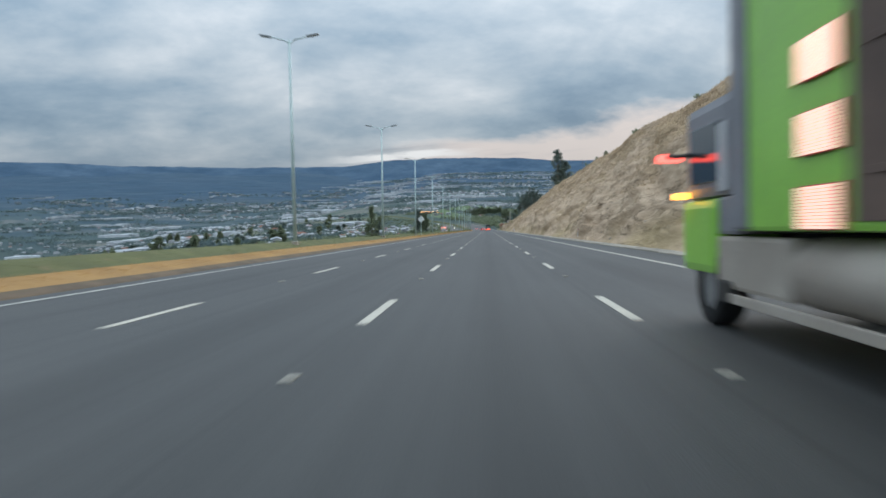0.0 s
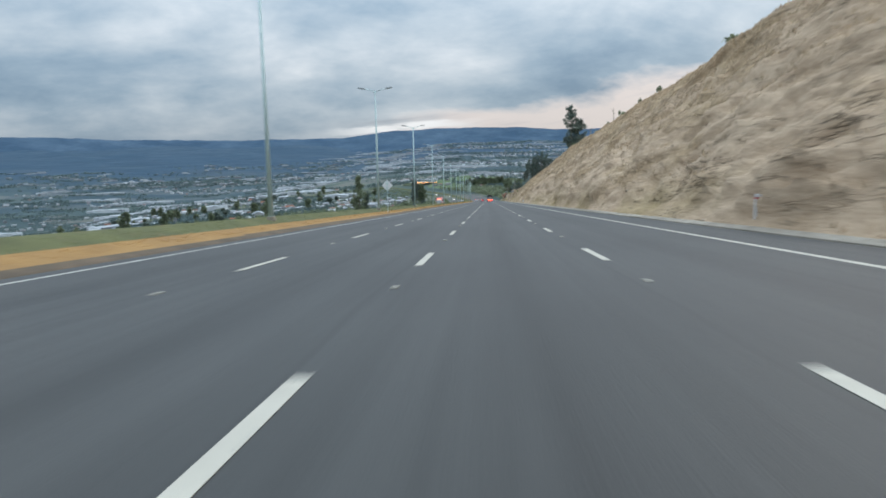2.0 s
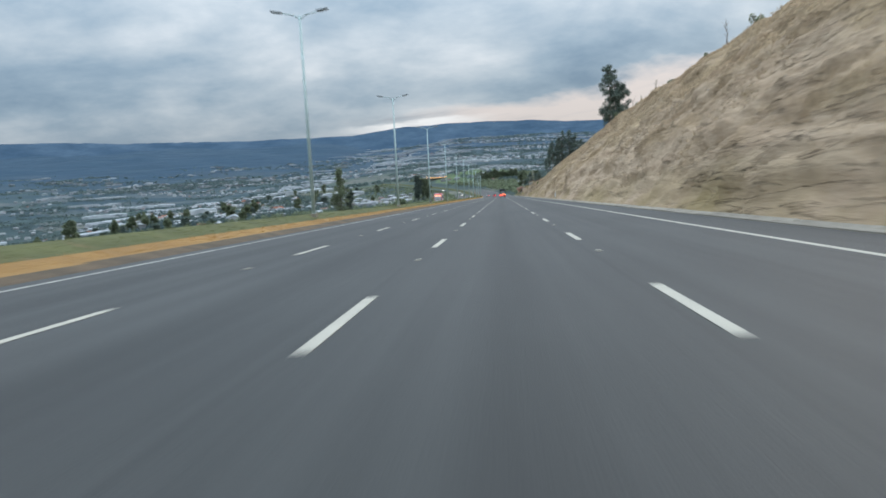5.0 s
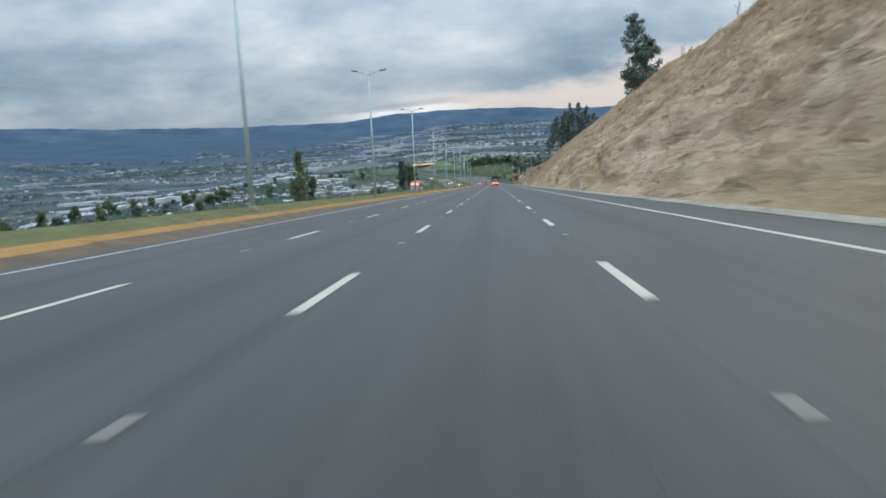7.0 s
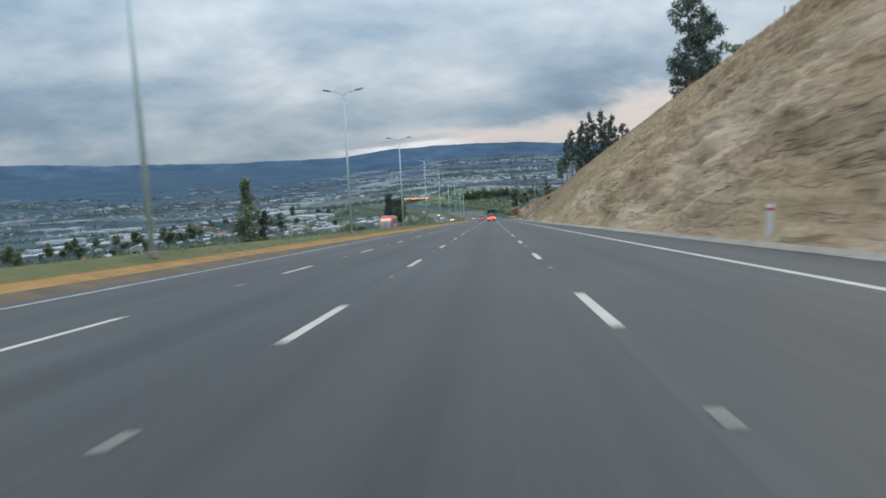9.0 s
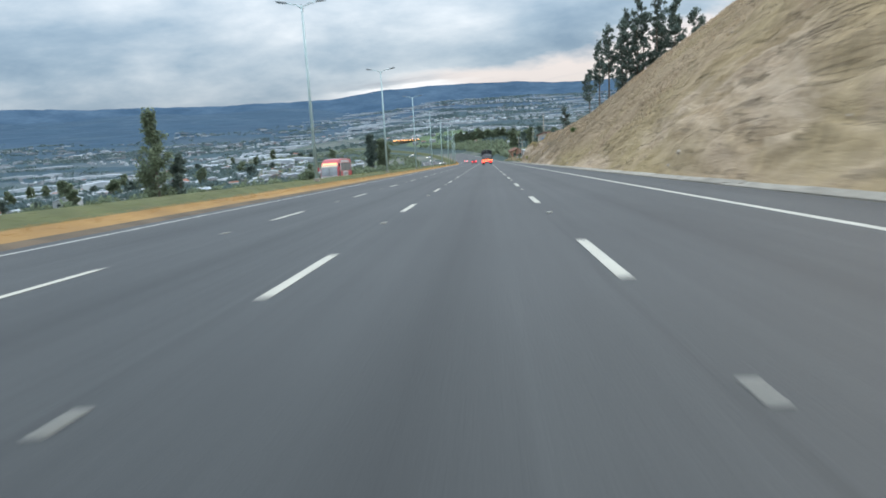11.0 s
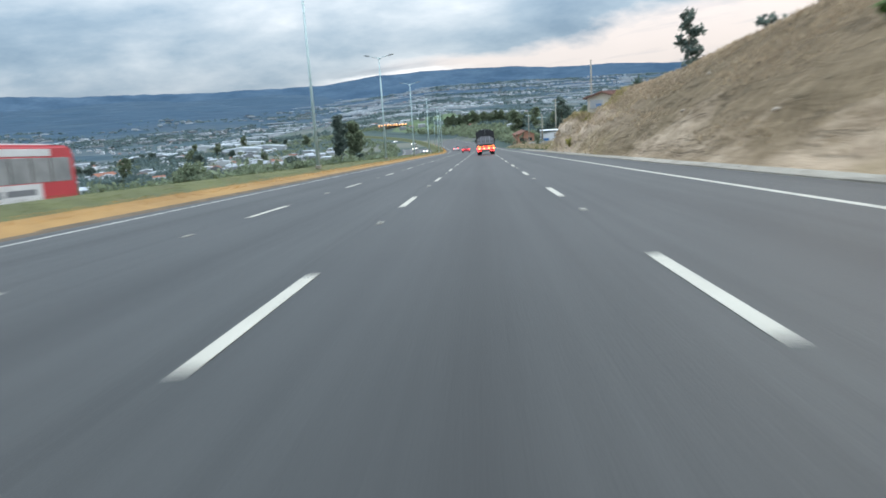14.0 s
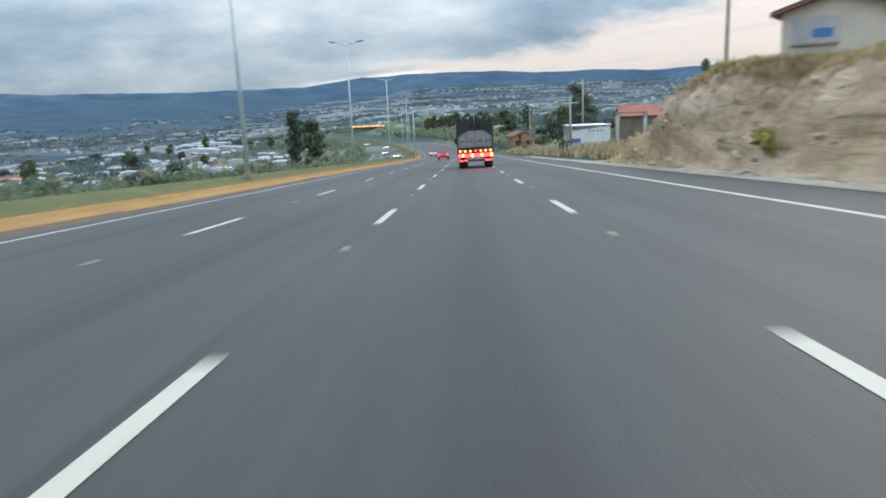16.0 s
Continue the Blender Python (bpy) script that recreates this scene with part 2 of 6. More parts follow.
def thin(m, share):
    """Leaf blades pass a share of the light."""
    nt = m.node_tree
    b = nt.nodes["Principled BSDF"]
    col = b.inputs["Base Color"].links[0].from_socket
    tr = nt.nodes.new("ShaderNodeBsdfTranslucent")
    nt.links.new(col, tr.inputs[0])
    mx = nt.nodes.new("ShaderNodeMixShader")
    mx.inputs[0].default_value = share
    out = nt.nodes["Material Output"]
    nt.links.new(b.outputs[0], mx.inputs[1])
    nt.links.new(tr.outputs[0], mx.inputs[2])
    nt.links.new(mx.outputs[0], out.inputs[0])
    return m


for m_ in (LEAF, LEAF_HAZED, LEAF_PALE):  # grass blades follow below
    thin(m_, 0.52)
BARK = surface("bark", (0.24, 0.20, 0.16), (0.14, 0.11, 0.09), 0.9, scale=1.5, fine=20, bump=0.6, stretch=(1, 1, 0.3))
DRY_GRASS = surface("dry_grass", (0.64, 0.50, 0.34), (0.52, 0.40, 0.275), 0.9, scale=0.3, fine=12, bump=0.0, island=0.3)
ORANGE_GRASS = surface("orange_grass", (0.54, 0.32, 0.11), (0.42, 0.245, 0.085), 0.9, scale=0.4, fine=12, bump=0.0, island=0.3)
GREEN_GRASS = surface("green_grass", (0.185, 0.198, 0.068), (0.135, 0.148, 0.053), 0.9, scale=0.4, fine=12, bump=0.0, island=0.35)

TAUPE_GRASS = surface("taupe_grass", (0.55, 0.43, 0.305), (0.44, 0.345, 0.245), 0.9, scale=0.3, fine=12, bump=0.0, island=0.35)
for m_ in (DRY_GRASS, ORANGE_GRASS, GREEN_GRASS, TAUPE_GRASS):
    thin(m_, 0.5)


def hill_material():
    m = bpy.data.materials.new("eroded_bank")
    m.use_nodes = True
    nt = m.node_tree
    L = nt.links.new
    b = nt.nodes["Principled BSDF"]
    b.inputs["Roughness"].default_value = 0.95
    b.inputs["Specular IOR Level"].default_value = 0.15
    tc = nt.nodes.new("ShaderNodeTexCoord")

    def nz(s, d, r, sc, rot=(0, 0, 0), dist=0.0):
        mp = nt.nodes.new("ShaderNodeMapping")
        mp.inputs["Scale"].default_value = sc
        mp.inputs["Rotation"].default_value = rot
        L(tc.outputs["Object"], mp.inputs[0])
        n = nt.nodes.new("ShaderNodeTexNoise")
        n.inputs["Scale"].default_value, n.inputs["Detail"].default_value, n.inputs["Roughness"].default_value = s, d, r
        n.inputs["Distortion"].default_value = dist
        L(mp.outputs[0], n.inputs[0])
        return n.outputs[0]

    def rmp(f, lo, hi, a=0.0, z=1.0):
        n = nt.nodes.new("ShaderNodeMapRange")
        for i, v in enumerate((lo, hi, a, z)):
            n.inputs[i + 1].default_value = v
        L(f, n.inputs[0])
        return n.outputs[0]

    def mix(f, a, c, blend="MIX"):
        n = nt.nodes.new("ShaderNodeMix")
        n.data_type, n.blend_type = "RGBA", blend
        for i, s in ((0, f), (6, a), (7, c)):
            if isinstance(s, (int, float)):
                n.inputs[i].default_value = s
            elif isinstance(s, tuple):
                n.inputs[i].default_value = (*s, 1)
            else:
                L(s, n.inputs[i])
        return n.outputs[2]
    tilt = (radians(36), 0, 0)
    grass = mix(rmp(nz(0.10, 4, 0.6, (1, 1, 1)), 0.35, 0.65), (0.52, 0.355, 0.24), (0.70, 0.505, 0.345))
    sz = nt.nodes.new("ShaderNodeSeparateXYZ")
    L(tc.outputs["Object"], sz.inputs[0])
    ol = nt.nodes.new("ShaderNodeMath")
    ol.operation = "MULTIPLY"
    L(rmp(nz(0.06, 3, 0.5, (1, 1, 1), (0.4, 0.2, 0.1)), 0.52, 0.62, 0, 0.40), ol.inputs[0])
    L(rmp(sz.outputs[1], 230.0, 310.0, 0.12, 1.0), ol.inputs[1])   # greener towards the far end
    grass = mix(ol.outputs[0], grass, (0.46, 0.35, 0.155))
    grass = mix(rmp(sz.outputs[1], 290.0, 375.0, 0.0, 0.95), grass, (0.285, 0.205, 0.138))   # thicker dead grass at the far end
    grass = mix(rmp(sz.outputs[1], 374.0, 393.0, 0.0, 0.9), grass, mix(rmp(nz(0.55, 4, 0.6, (1, 1.3, 0.5)), 0.52, 0.66), (0.64, 0.465, 0.36), (0.55, 0.43, 0.25)))   # straw and olive weeds on the end
    toe = nt.nodes.new("ShaderNodeMath")
    toe.operation = "MULTIPLY"
    L(rmp(sz.outputs[2], 0.6, 2.6, 1, 0), toe.inputs[0])
    L(rmp(nz(0.045, 4, 0.6, (1, 1, 1), (0.1, 0.7, 0.3)), 0.44, 0.60, 0, 0.75), toe.inputs[1])
    soil = mix(rmp(nz(0.35, 6, 0.6, (1, 0.35, 2.5), tilt), 0.3, 0.7), (0.57, 0.395, 0.28), (0.79, 0.58, 0.435))
    soil = mix(rmp(sz.outputs[1], 345.0, 392.0, 0.0, 0.75), soil, mix(rmp(nz(0.42, 6, 0.62, (1, 1.7, 0.4)), 0.38, 0.60), (0.48, 0.35, 0.265), (0.88, 0.68, 0.55)))   # cut earth at the end
    ad = nt.nodes.new("ShaderNodeMath")
    ad.operation = "ADD"
    L(nz(0.085, 7, 0.68, (1, 0.55, 1.6), tilt, 0.6), ad.inputs[0])
    L(rmp(sz.outputs[2], 1.0, 15.0, 0.09, -0.09), ad.inputs[1])   # turf holds near the brow, soil is washed bare below
    ad2 = nt.nodes.new("ShaderNodeMath")
    ad2.operation = "ADD"
    L(ad.outputs[0], ad2.inputs[0])
    L(rmp(sz.outputs[1], 150.0, 330.0, 0.03, -0.15), ad2.inputs[1])   # the far end of the bank is grassed over
    bare = rmp(ad2.outputs[0], 0.46, 0.56)
    col = mix(bare, grass, soil)
    col = mix(toe.outputs[0], col, (0.45, 0.335, 0.17))   # weeds along the foot
    # Shadow lines in cracks and under ledges are painted dark.
    crack = rmp(nz(1.15, 6, 0.72, (1, 0.2, 2.2), tilt, 0.5), 0.585, 0.625, 0, 0.36)
    col = mix(crack, col, (0.24, 0.185, 0.135))
    # long thin fissures along the beds, with their inner shade painted in
    line = nt.nodes.new("ShaderNodeMath")
    line.operation = "ABSOLUTE"
    sub = nt.nodes.new("ShaderNodeMath")
    sub.operation = "SUBTRACT"
    sub.inputs[1].default_value = 0.5
    shear = nt.nodes.new("ShaderNodeVectorMath")
    shear.operation = "MULTIPLY_ADD"
    cy = nt.nodes.new("ShaderNodeCombineXYZ")
    L(sz.outputs[1], cy.inputs[2])
    L(cy.outputs[0], shear.inputs[0])
    shear.inputs[1].default_value = (0, 0, 0.075)
    L(tc.outputs["Object"], shear.inputs[2])
    fm_ = nt.nodes.new("ShaderNodeMapping")
    fm_.inputs["Scale"].default_value = (0.25, 0.05, 0.8)
    L(shear.outputs[0], fm_.inputs[0])
    fz = nt.nodes.new("ShaderNodeTexNoise")
    fz.inputs["Scale"].default_value, fz.inputs["Detail"].default_value, fz.inputs["Roughness"].default_value = 1.0, 5, 0.62
    L(fm_.outputs[0], fz.inputs[0])
    L(fz.outputs[0], sub.inputs[0])
    L(sub.outputs[0], line.inputs[0])
    fis = nt.nodes.new("ShaderNodeMath")
    fis.operation = "MULTIPLY"
    L(rmp(line.outputs[0], 0.002, 0.009, 0.7, 0.0), fis.inputs[0])
    L(rmp(nz(0.12, 3, 0.5, (1, 0.5, 1), (0.6, 0.1, 0.9)), 0.46, 0.58, 0.0, 1.0), fis.inputs[1])
    fend = nt.nodes.new("ShaderNodeMath")
    fend.operation = "MULTIPLY"
    L(fis.outputs[0], fend.inputs[0])
    L(rmp(sz.outputs[1], 380.0, 396.0, 1.0, 0.0), fend.inputs[1])
    fis = fend
    col = mix(fis.outputs[0], col, (0.17, 0.125, 0.09))
    grain = nz(3.2, 7, 0.72, (1, 0.3, 1.5), tilt)
    col = mix(0.5, col, mix(rmp(grain, 0.3, 0.7), (0.56, 0.55, 0.53), (1.0, 1.0, 1.0)), "MULTIPLY")
    blades = rmp(nz(1.5, 6, 0.68, (0.5, 2.4, 0.5)), 0.32, 0.68)
    turf = nt.nodes.new("ShaderNodeMath")
    turf.operation = "SUBTRACT"
    turf.inputs[0].default_value = 1.0
    L(bare, turf.inputs[1])
    turf_amt = nt.nodes.new("ShaderNodeMath")
    turf_amt.operation = "MULTIPLY"
    turf_amt.inputs[1].default_value = 0.75
    L(turf.outputs[0], turf_amt.inputs[0])
    col = mix(turf_amt.outputs[0], col, mix(blades, (0.60, 0.59, 0.57), (1.22, 1.2, 1.15)), "MULTIPLY")   # grass hangs down the slope in strands
    col = mix(1.0, col, (0.83, 0.855, 0.81), "MULTIPLY")
    L(col, b.inputs["Base Color"])
    bp = nt.nodes.new("ShaderNodeBump")
    bp.inputs["Strength"].default_value, bp.inputs["Distance"].default_value = 0.75, 0.34
    ht = nt.nodes.new("ShaderNodeMath")
    ht.operation = "SUBTRACT"
    L(nz(1.3, 8, 0.7, (1, 0.3, 1.7), tilt, 0.3), ht.inputs[0])
    both_ = nt.nodes.new("ShaderNodeMath")
    both_.operation = "ADD"
    L(crack, both_.inputs[0])
    L(fis.outputs[0], both_.inputs[1])
    L(both_.outputs[0], ht.inputs[1])
    L(ht.outputs[0], bp.inputs["Height"])
    L(bp.outputs[0], b.inputs["Normal"])
    return m


HILL = hill_material()


def ground_material():
    m = bpy.data.materials.new("valley_floor")
    m.use_nodes = True
    nt = m.node_tree
    L = nt.links.new
    b = nt.nodes["Principled BSDF"]
    b.inputs["Roughness"].default_value = 0.95
    b.inputs["Specular IOR Level"].default_value = 0.1
    tc = nt.nodes.new("ShaderNodeTexCoord")
    vor = nt.nodes.new("ShaderNodeTexVoronoi")
    vor.inputs["Scale"].default_value = 0.012
    mp = nt.nodes.new("ShaderNodeMapping")
    mp.inputs["Scale"].default_value = (0.42, 1.0, 1)
    L(tc.outputs["Object"], mp.inputs[0])
    L(mp.outputs[0], vor.inputs[0])
    sx = nt.nodes.new("ShaderNodeSeparateColor")
    L(vor.outputs["Color"], sx.inputs[0])
    rp = nt.nodes.new("ShaderNodeValToRGB")
    stops = [(0.0, (0.055, 0.078, 0.075)), (0.3, (0.075, 0.105, 0.085)), (0.55, (0.115, 0.145, 0.10)), (0.75, (0.18, 0.18, 0.145)), (0.86, (0.23, 0.215, 0.17)), (1.0, (0.085, 0.11, 0.10))]
    while len(rp.color_ramp.elements) < len(stops):
        rp.color_ramp.elements.new(0.5)
    for e, (p, c) in zip(rp.color_ramp.elements, stops):
        e.position, e.color = p, (*c, 1)
    L(sx.outputs[0], rp.inputs[0])
    nz = nt.nodes.new("ShaderNodeTexNoise")
    nz.inputs["Scale"].default_value, nz.inputs["Detail"].default_value, nz.inputs["Roughness"].default_value = 0.03, 8, 0.7
    L(tc.outputs["Object"], nz.inputs[0])
    mr = nt.nodes.new("ShaderNodeMapRange")
    mr.inputs[1].default_value, mr.inputs[2].default_value = 0.42, 0.72
    L(nz.outputs[0], mr.inputs[0])
    mx = nt.nodes.new("ShaderNodeMix")
    mx.data_type = "RGBA"
    L(mr.outputs[0], mx.inputs[0])
    L(rp.outputs[0], mx.inputs[6])
    mx.inputs[7].default_value = (0.062, 0.088, 0.088, 1)
    # air haze painted in: the plain's colour turns blue with distance
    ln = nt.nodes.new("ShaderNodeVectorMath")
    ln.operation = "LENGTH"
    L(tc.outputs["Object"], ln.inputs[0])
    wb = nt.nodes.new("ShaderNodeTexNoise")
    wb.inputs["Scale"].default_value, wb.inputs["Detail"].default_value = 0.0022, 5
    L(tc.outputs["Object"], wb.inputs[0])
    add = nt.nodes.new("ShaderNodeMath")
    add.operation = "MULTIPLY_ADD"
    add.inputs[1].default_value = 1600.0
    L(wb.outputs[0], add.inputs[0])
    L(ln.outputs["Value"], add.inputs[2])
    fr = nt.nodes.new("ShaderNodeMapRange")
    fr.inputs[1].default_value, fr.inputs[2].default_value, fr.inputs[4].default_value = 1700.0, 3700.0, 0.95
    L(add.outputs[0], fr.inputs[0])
    haze_mix = nt.nodes.new("ShaderNodeMix")
    haze_mix.data_type = "RGBA"
    L(fr.outputs[0], haze_mix.inputs[0])
    L(mx.outputs[2], haze_mix.inputs[6])
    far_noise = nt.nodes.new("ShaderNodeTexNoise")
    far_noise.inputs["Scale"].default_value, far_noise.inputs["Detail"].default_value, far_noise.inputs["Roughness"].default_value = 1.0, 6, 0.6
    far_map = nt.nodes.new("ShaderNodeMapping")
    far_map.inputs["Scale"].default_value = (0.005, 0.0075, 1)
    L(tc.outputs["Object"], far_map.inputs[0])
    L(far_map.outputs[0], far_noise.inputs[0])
    haze_col = nt.nodes.new("ShaderNodeValToRGB")
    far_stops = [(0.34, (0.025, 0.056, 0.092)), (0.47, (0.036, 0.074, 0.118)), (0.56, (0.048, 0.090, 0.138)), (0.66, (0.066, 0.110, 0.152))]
    while len(haze_col.color_ramp.elements) < len(far_stops):
        haze_col.color_ramp.elements.new(0.5)
    for e, (p, c) in zip(haze_col.color_ramp.elements, far_stops):
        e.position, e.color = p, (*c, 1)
    L(far_noise.outputs[0], haze_col.inputs[0])
    L(haze_col.outputs[0], haze_mix.inputs[7])
    L(haze_mix.outputs[2], b.inputs["Base Color"])
    return m


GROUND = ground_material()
# Distance haze is put into this blue base colour.
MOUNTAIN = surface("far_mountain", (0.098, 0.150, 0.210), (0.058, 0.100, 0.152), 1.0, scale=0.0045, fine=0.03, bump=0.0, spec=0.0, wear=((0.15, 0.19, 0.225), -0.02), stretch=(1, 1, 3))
# ---------------------------------------------------------------- helpers of this scene
def smooth(a, b, v):
    u = min(1.0, max(0.0, (v - a) / (b - a)))
    return u * u * (3 - 2 * u)


def mesh_of(name, verts, faces, mats, face_mats=None, shade=False):
    me = bpy.data.meshes.new(name)
    me.from_pydata([tuple(v) for v in verts], [], faces)
    for m in (mats if isinstance(mats, (list, tuple)) else [mats]):
        me.materials.append(m)
    if face_mats:
        me.polygons.foreach_set("material_index", face_mats)
    if shade:
        me.polygons.foreach_set("use_smooth", [True] * len(me.polygons))
    me.update()
    return me


def part(name, bm, material, parent, label=""):
    """Links a bmesh as one mesh object under a thing or part."""
    me = bpy.data.meshes.new(name)
    bm.to_mesh(me)
    bm.free()
    me.materials.append(material)
    ob = new(name, me)
    ob.parent = parent
    if label:
        ob["label"] = label
    return ob


def box(bm, x0, x1, y0, y1, z0, z1, bevel=0.0):
    vs = [bm.verts.new(p) for p in ((x0, y0, z0), (x1, y0, z0), (x1, y1, z0), (x0, y1, z0), (x0, y0, z1), (x1, y0, z1), (x1, y1, z1), (x0, y1, z1))]
    fs = [bm.faces.new([vs[i] for i in f]) for f in ((3, 2, 1, 0), (4, 5, 6, 7), (0, 1, 5, 4), (1, 2, 6, 5), (2, 3, 7, 6), (3, 0, 4, 7))]
    if bevel:
        es = list({e for f in fs for e in f.edges})
        bmesh.ops.bevel(bm, geom=es, offset=bevel, segments=2, affect="EDGES", profile=0.6)
    return bm


def boxed(x0, x1, y0, y1, z0, z1, bevel=0.0):
    return box(bmesh.new(), x0, x1, y0, y1, z0, z1, bevel)


def tube(bm, a, b, r0, r1, n=10, caps=True):
    a, b = Vector(a), Vector(b)
    d = (b - a).normalized()
    u = d.orthogonal().normalized()
    v = d.cross(u)
    rings = []
    for c, r in ((a, r0), (b, r1)):
        rings.append([bm.verts.new(c + (u * math.cos(2 * math.pi * i / n) + v * math.sin(2 * math.pi * i / n)) * r) for i in range(n)])
    for i in range(n):
        f = bm.faces.new((rings[0][i], rings[0][(i + 1) % n], rings[1][(i + 1) % n], rings[1][i]))
        f.smooth = True
    if caps:
        bm.faces.new(rings[0][::-1])
        bm.faces.new(rings[1])
    return bm


def tubed(a, b, r0, r1, n=10):
    return tube(bmesh.new(), a, b, r0, r1, n)


def root(name, m, label, category, group="", kind=""):
    e = new(name)
    e.matrix_world = m
    tagged(e, label, category, group, kind)
    return e


def upright(x, y, z=0.0, turn=0.0):
    """World pose of a thing that stands plumb at a place of the road frame, turned by degrees."""
    return Matrix.Translation(W(x, y, z)) @ Matrix.Rotation(radians(turn), 4, "Z")


def bend(s):
    """Sideways and upward shift of the road frame's line far ahead, where the road flattens and turns left."""
    u = s - 520.0
    if u <= 0:
        return 0.0, 0.0, 0.0
    R, RV, hmax = 900.0, 2950.0, 0.36
    if u < R * hmax:
        dx, hd = -u * u / (2 * R), -u / R
    else:
        dx, hd = -R * hmax * hmax / 2 - hmax * (u - R * hmax), -hmax
    uz = RV * 0.045
    dz = u * u / (2 * RV) if u < uz else uz * uz / (2 * RV) + 0.045 * (u - uz)
    return dx, dz, hd


def along(x, s, z=0.0):
    """Road-frame point at x across and s along, following the bend far ahead."""
    dx, dz, hd = bend(s)
    return Vector((x * math.cos(hd) + dx, s + x * math.sin(hd), z + dz))


# ---------------------------------------------------------------- ground, one sheet to the horizon
VALLEY = -57.0


def verge(x):
    """Cross profile beside the road, in the road frame."""
    pts = ((-60, -3.0), (-27, -0.9), (-12.8, -0.75), (-11.5, 0.58), (-10.9, 0.73), (-9.65, 0.36), (-9.0, 0.17), (-8.4, 0.015), (-8.25, -0.12), (9.4, -0.12), (10.0, -0.05), (12.5, 0.75), (22, 1.1), (60, 2))
    for (a, za), (b, zb) in zip(pts, pts[1:]):
        if a <= x <= b:
            return za + (zb - za) * (x - a) / (b - a)
    return pts[0][1] if x < pts[0][0] else pts[-1][1]


def ground_z(x, y):
    """Height in the world at world x, y."""
    s = y
    dx, dz, hd = bend(s) if s < 1500 else bend(1500)
    lx = x - dx
    road_z = -0.0752 * s + dz + 0.02 * lx
    if s < -150:
        road_z = -0.0752 * -150 + 0.02 * lx
    n = noise.fractal(Vector((x * 0.004, y * 0.004, 0.3)), 1.0, 2.0, 4)
    far = VALLEY + 5 * n - 55 * smooth(60, 700, -x)
    r = math.hypot(x, y - 200)
    far += 78 * smooth(1300, 4300, r) + 25 * smooth(4200, 4900, r)
    near_range = 1 - smooth(-17, -6, math.degrees(math.atan2(x, y - 150)))
    if near_range and r > 1900:                             # foothills before the near range
        ridges = abs(noise.fractal(Vector((x * 0.0016, y * 0.0016, 8.8)), 0.9, 2.1, 4))
        far += near_range * (34 * smooth(2200, 4000, r) + 46 * smooth(1900, 3000, r) * (0.42 - ridges))
    off = max(0.0, -lx - 45, lx - 60)
    near_w = 1 - smooth(0, 420, off)
    near = road_z + verge(max(-60, min(60, lx)))
    if -70 < s < 419 and lx > 10.2:                         # under the bank
        near -= 1.6 * smooth(10.2, 11.0, lx)
    near_w *= 1 - smooth(900, 1500, s)
    knoll = 12.0 * math.exp(-((x + 22) / 62) ** 2 - ((y - 1035) / 62) ** 2)   # green knoll beyond the bend
    return near * near_w + far * (1 - near_w) + knoll


def grow(start, step, factor, limit):
    out, v = [], start
    while v < limit:
        out.append(v)
        step *= factor
        v += step
    return out + [limit]


xs = [-v for v in grow(29, 3.5, 1.045, 4900)][::-1] + [-27, -23, -18, -14, -13.2, -12.8, -12.1, -11.5, -11.2, -10.9, -10.5, -10.0, -9.7, -9.5, -9.3, -9.2, -9.1, -9.0, -8.9, -8.8, -8.7, -8.6, -8.5, -8.4, -8.25, -4, 0, 5, 9.4, 9.7, 10.0, 11, 12.5] + grow(14, 2.5, 1.10, 4900)
ys = [-v for v in grow(60, 10, 1.16, 4900)][::-1] + [-40 + 8.0 * i for i in range(140)] + grow(1085, 12, 1.07, 4950)
verts, faces, fm = [], [], []
for y in ys:
    dx = bend(min(y, 1500))[0] if y < 1500 else bend(1500)[0] * 1.0
    for x in xs:
        wx = x + dx * (1 - smooth(60, 900, abs(x)))
        z = ground_z(wx, y)
        if -11.6 <= x <= -8.35 and -100 < y < 1000:
            z += 0.025 * noise.noise(Vector((x * 1.3, y * 0.31, 2.0)))
        verts.append((wx, y, z))
nx = len(xs)
for j in range(len(ys) - 1):
    for i in range(nx - 1):
        faces.append((j * nx + i, j * nx + i + 1, (j + 1) * nx + i + 1, (j + 1) * nx + i))
        xm = (xs[i] + xs[i + 1]) / 2
        on = -60 < ys[j] < 1100
        wob = 0.10 * noise.noise(Vector((ys[j] * 0.05, 3.0, 0.5)))
        rim = -8.86 + wob - 0.32 * math.exp(-((ys[j] - 190) / 55) ** 2) + 0.14 * math.exp(-((ys[j] - 320) / 40) ** 2)
        fm.append(3 if on and rim < xm < -8.2 else 1 if on and -9.72 + wob < xm <= rim else 2 if on and -13.5 < xm <= -9.72 + wob else 4 if -75 < xm + bend(min(ys[j], 1500))[0] < 22 and 900 < ys[j] < 1068 and xm > 20 else 0)
VERGE_SOIL = surface("dry_verge", (0.40, 0.235, 0.085), (0.31, 0.18, 0.068), 0.95, scale=0.5, fine=14, bump=0.5, wear=((0.25, 0.15, 0.07), 0.05))
VERGE_BROWN = surface("brown_verge", (0.16, 0.115, 0.075), (0.10, 0.078, 0.055), 0.95, scale=0.9, fine=14, bump=0.5)
VERGE_GREEN = surface("green_verge", (0.135, 0.142, 0.055), (0.096, 0.103, 0.042), 0.95, scale=0.5, fine=14, bump=0.5, wear=((0.155, 0.125, 0.06), 0.07))
MEADOW = surface("bright_meadow", (0.11, 0.165, 0.07), (0.08, 0.125, 0.06), 0.95, scale=0.05, fine=0.6, bump=0.2)
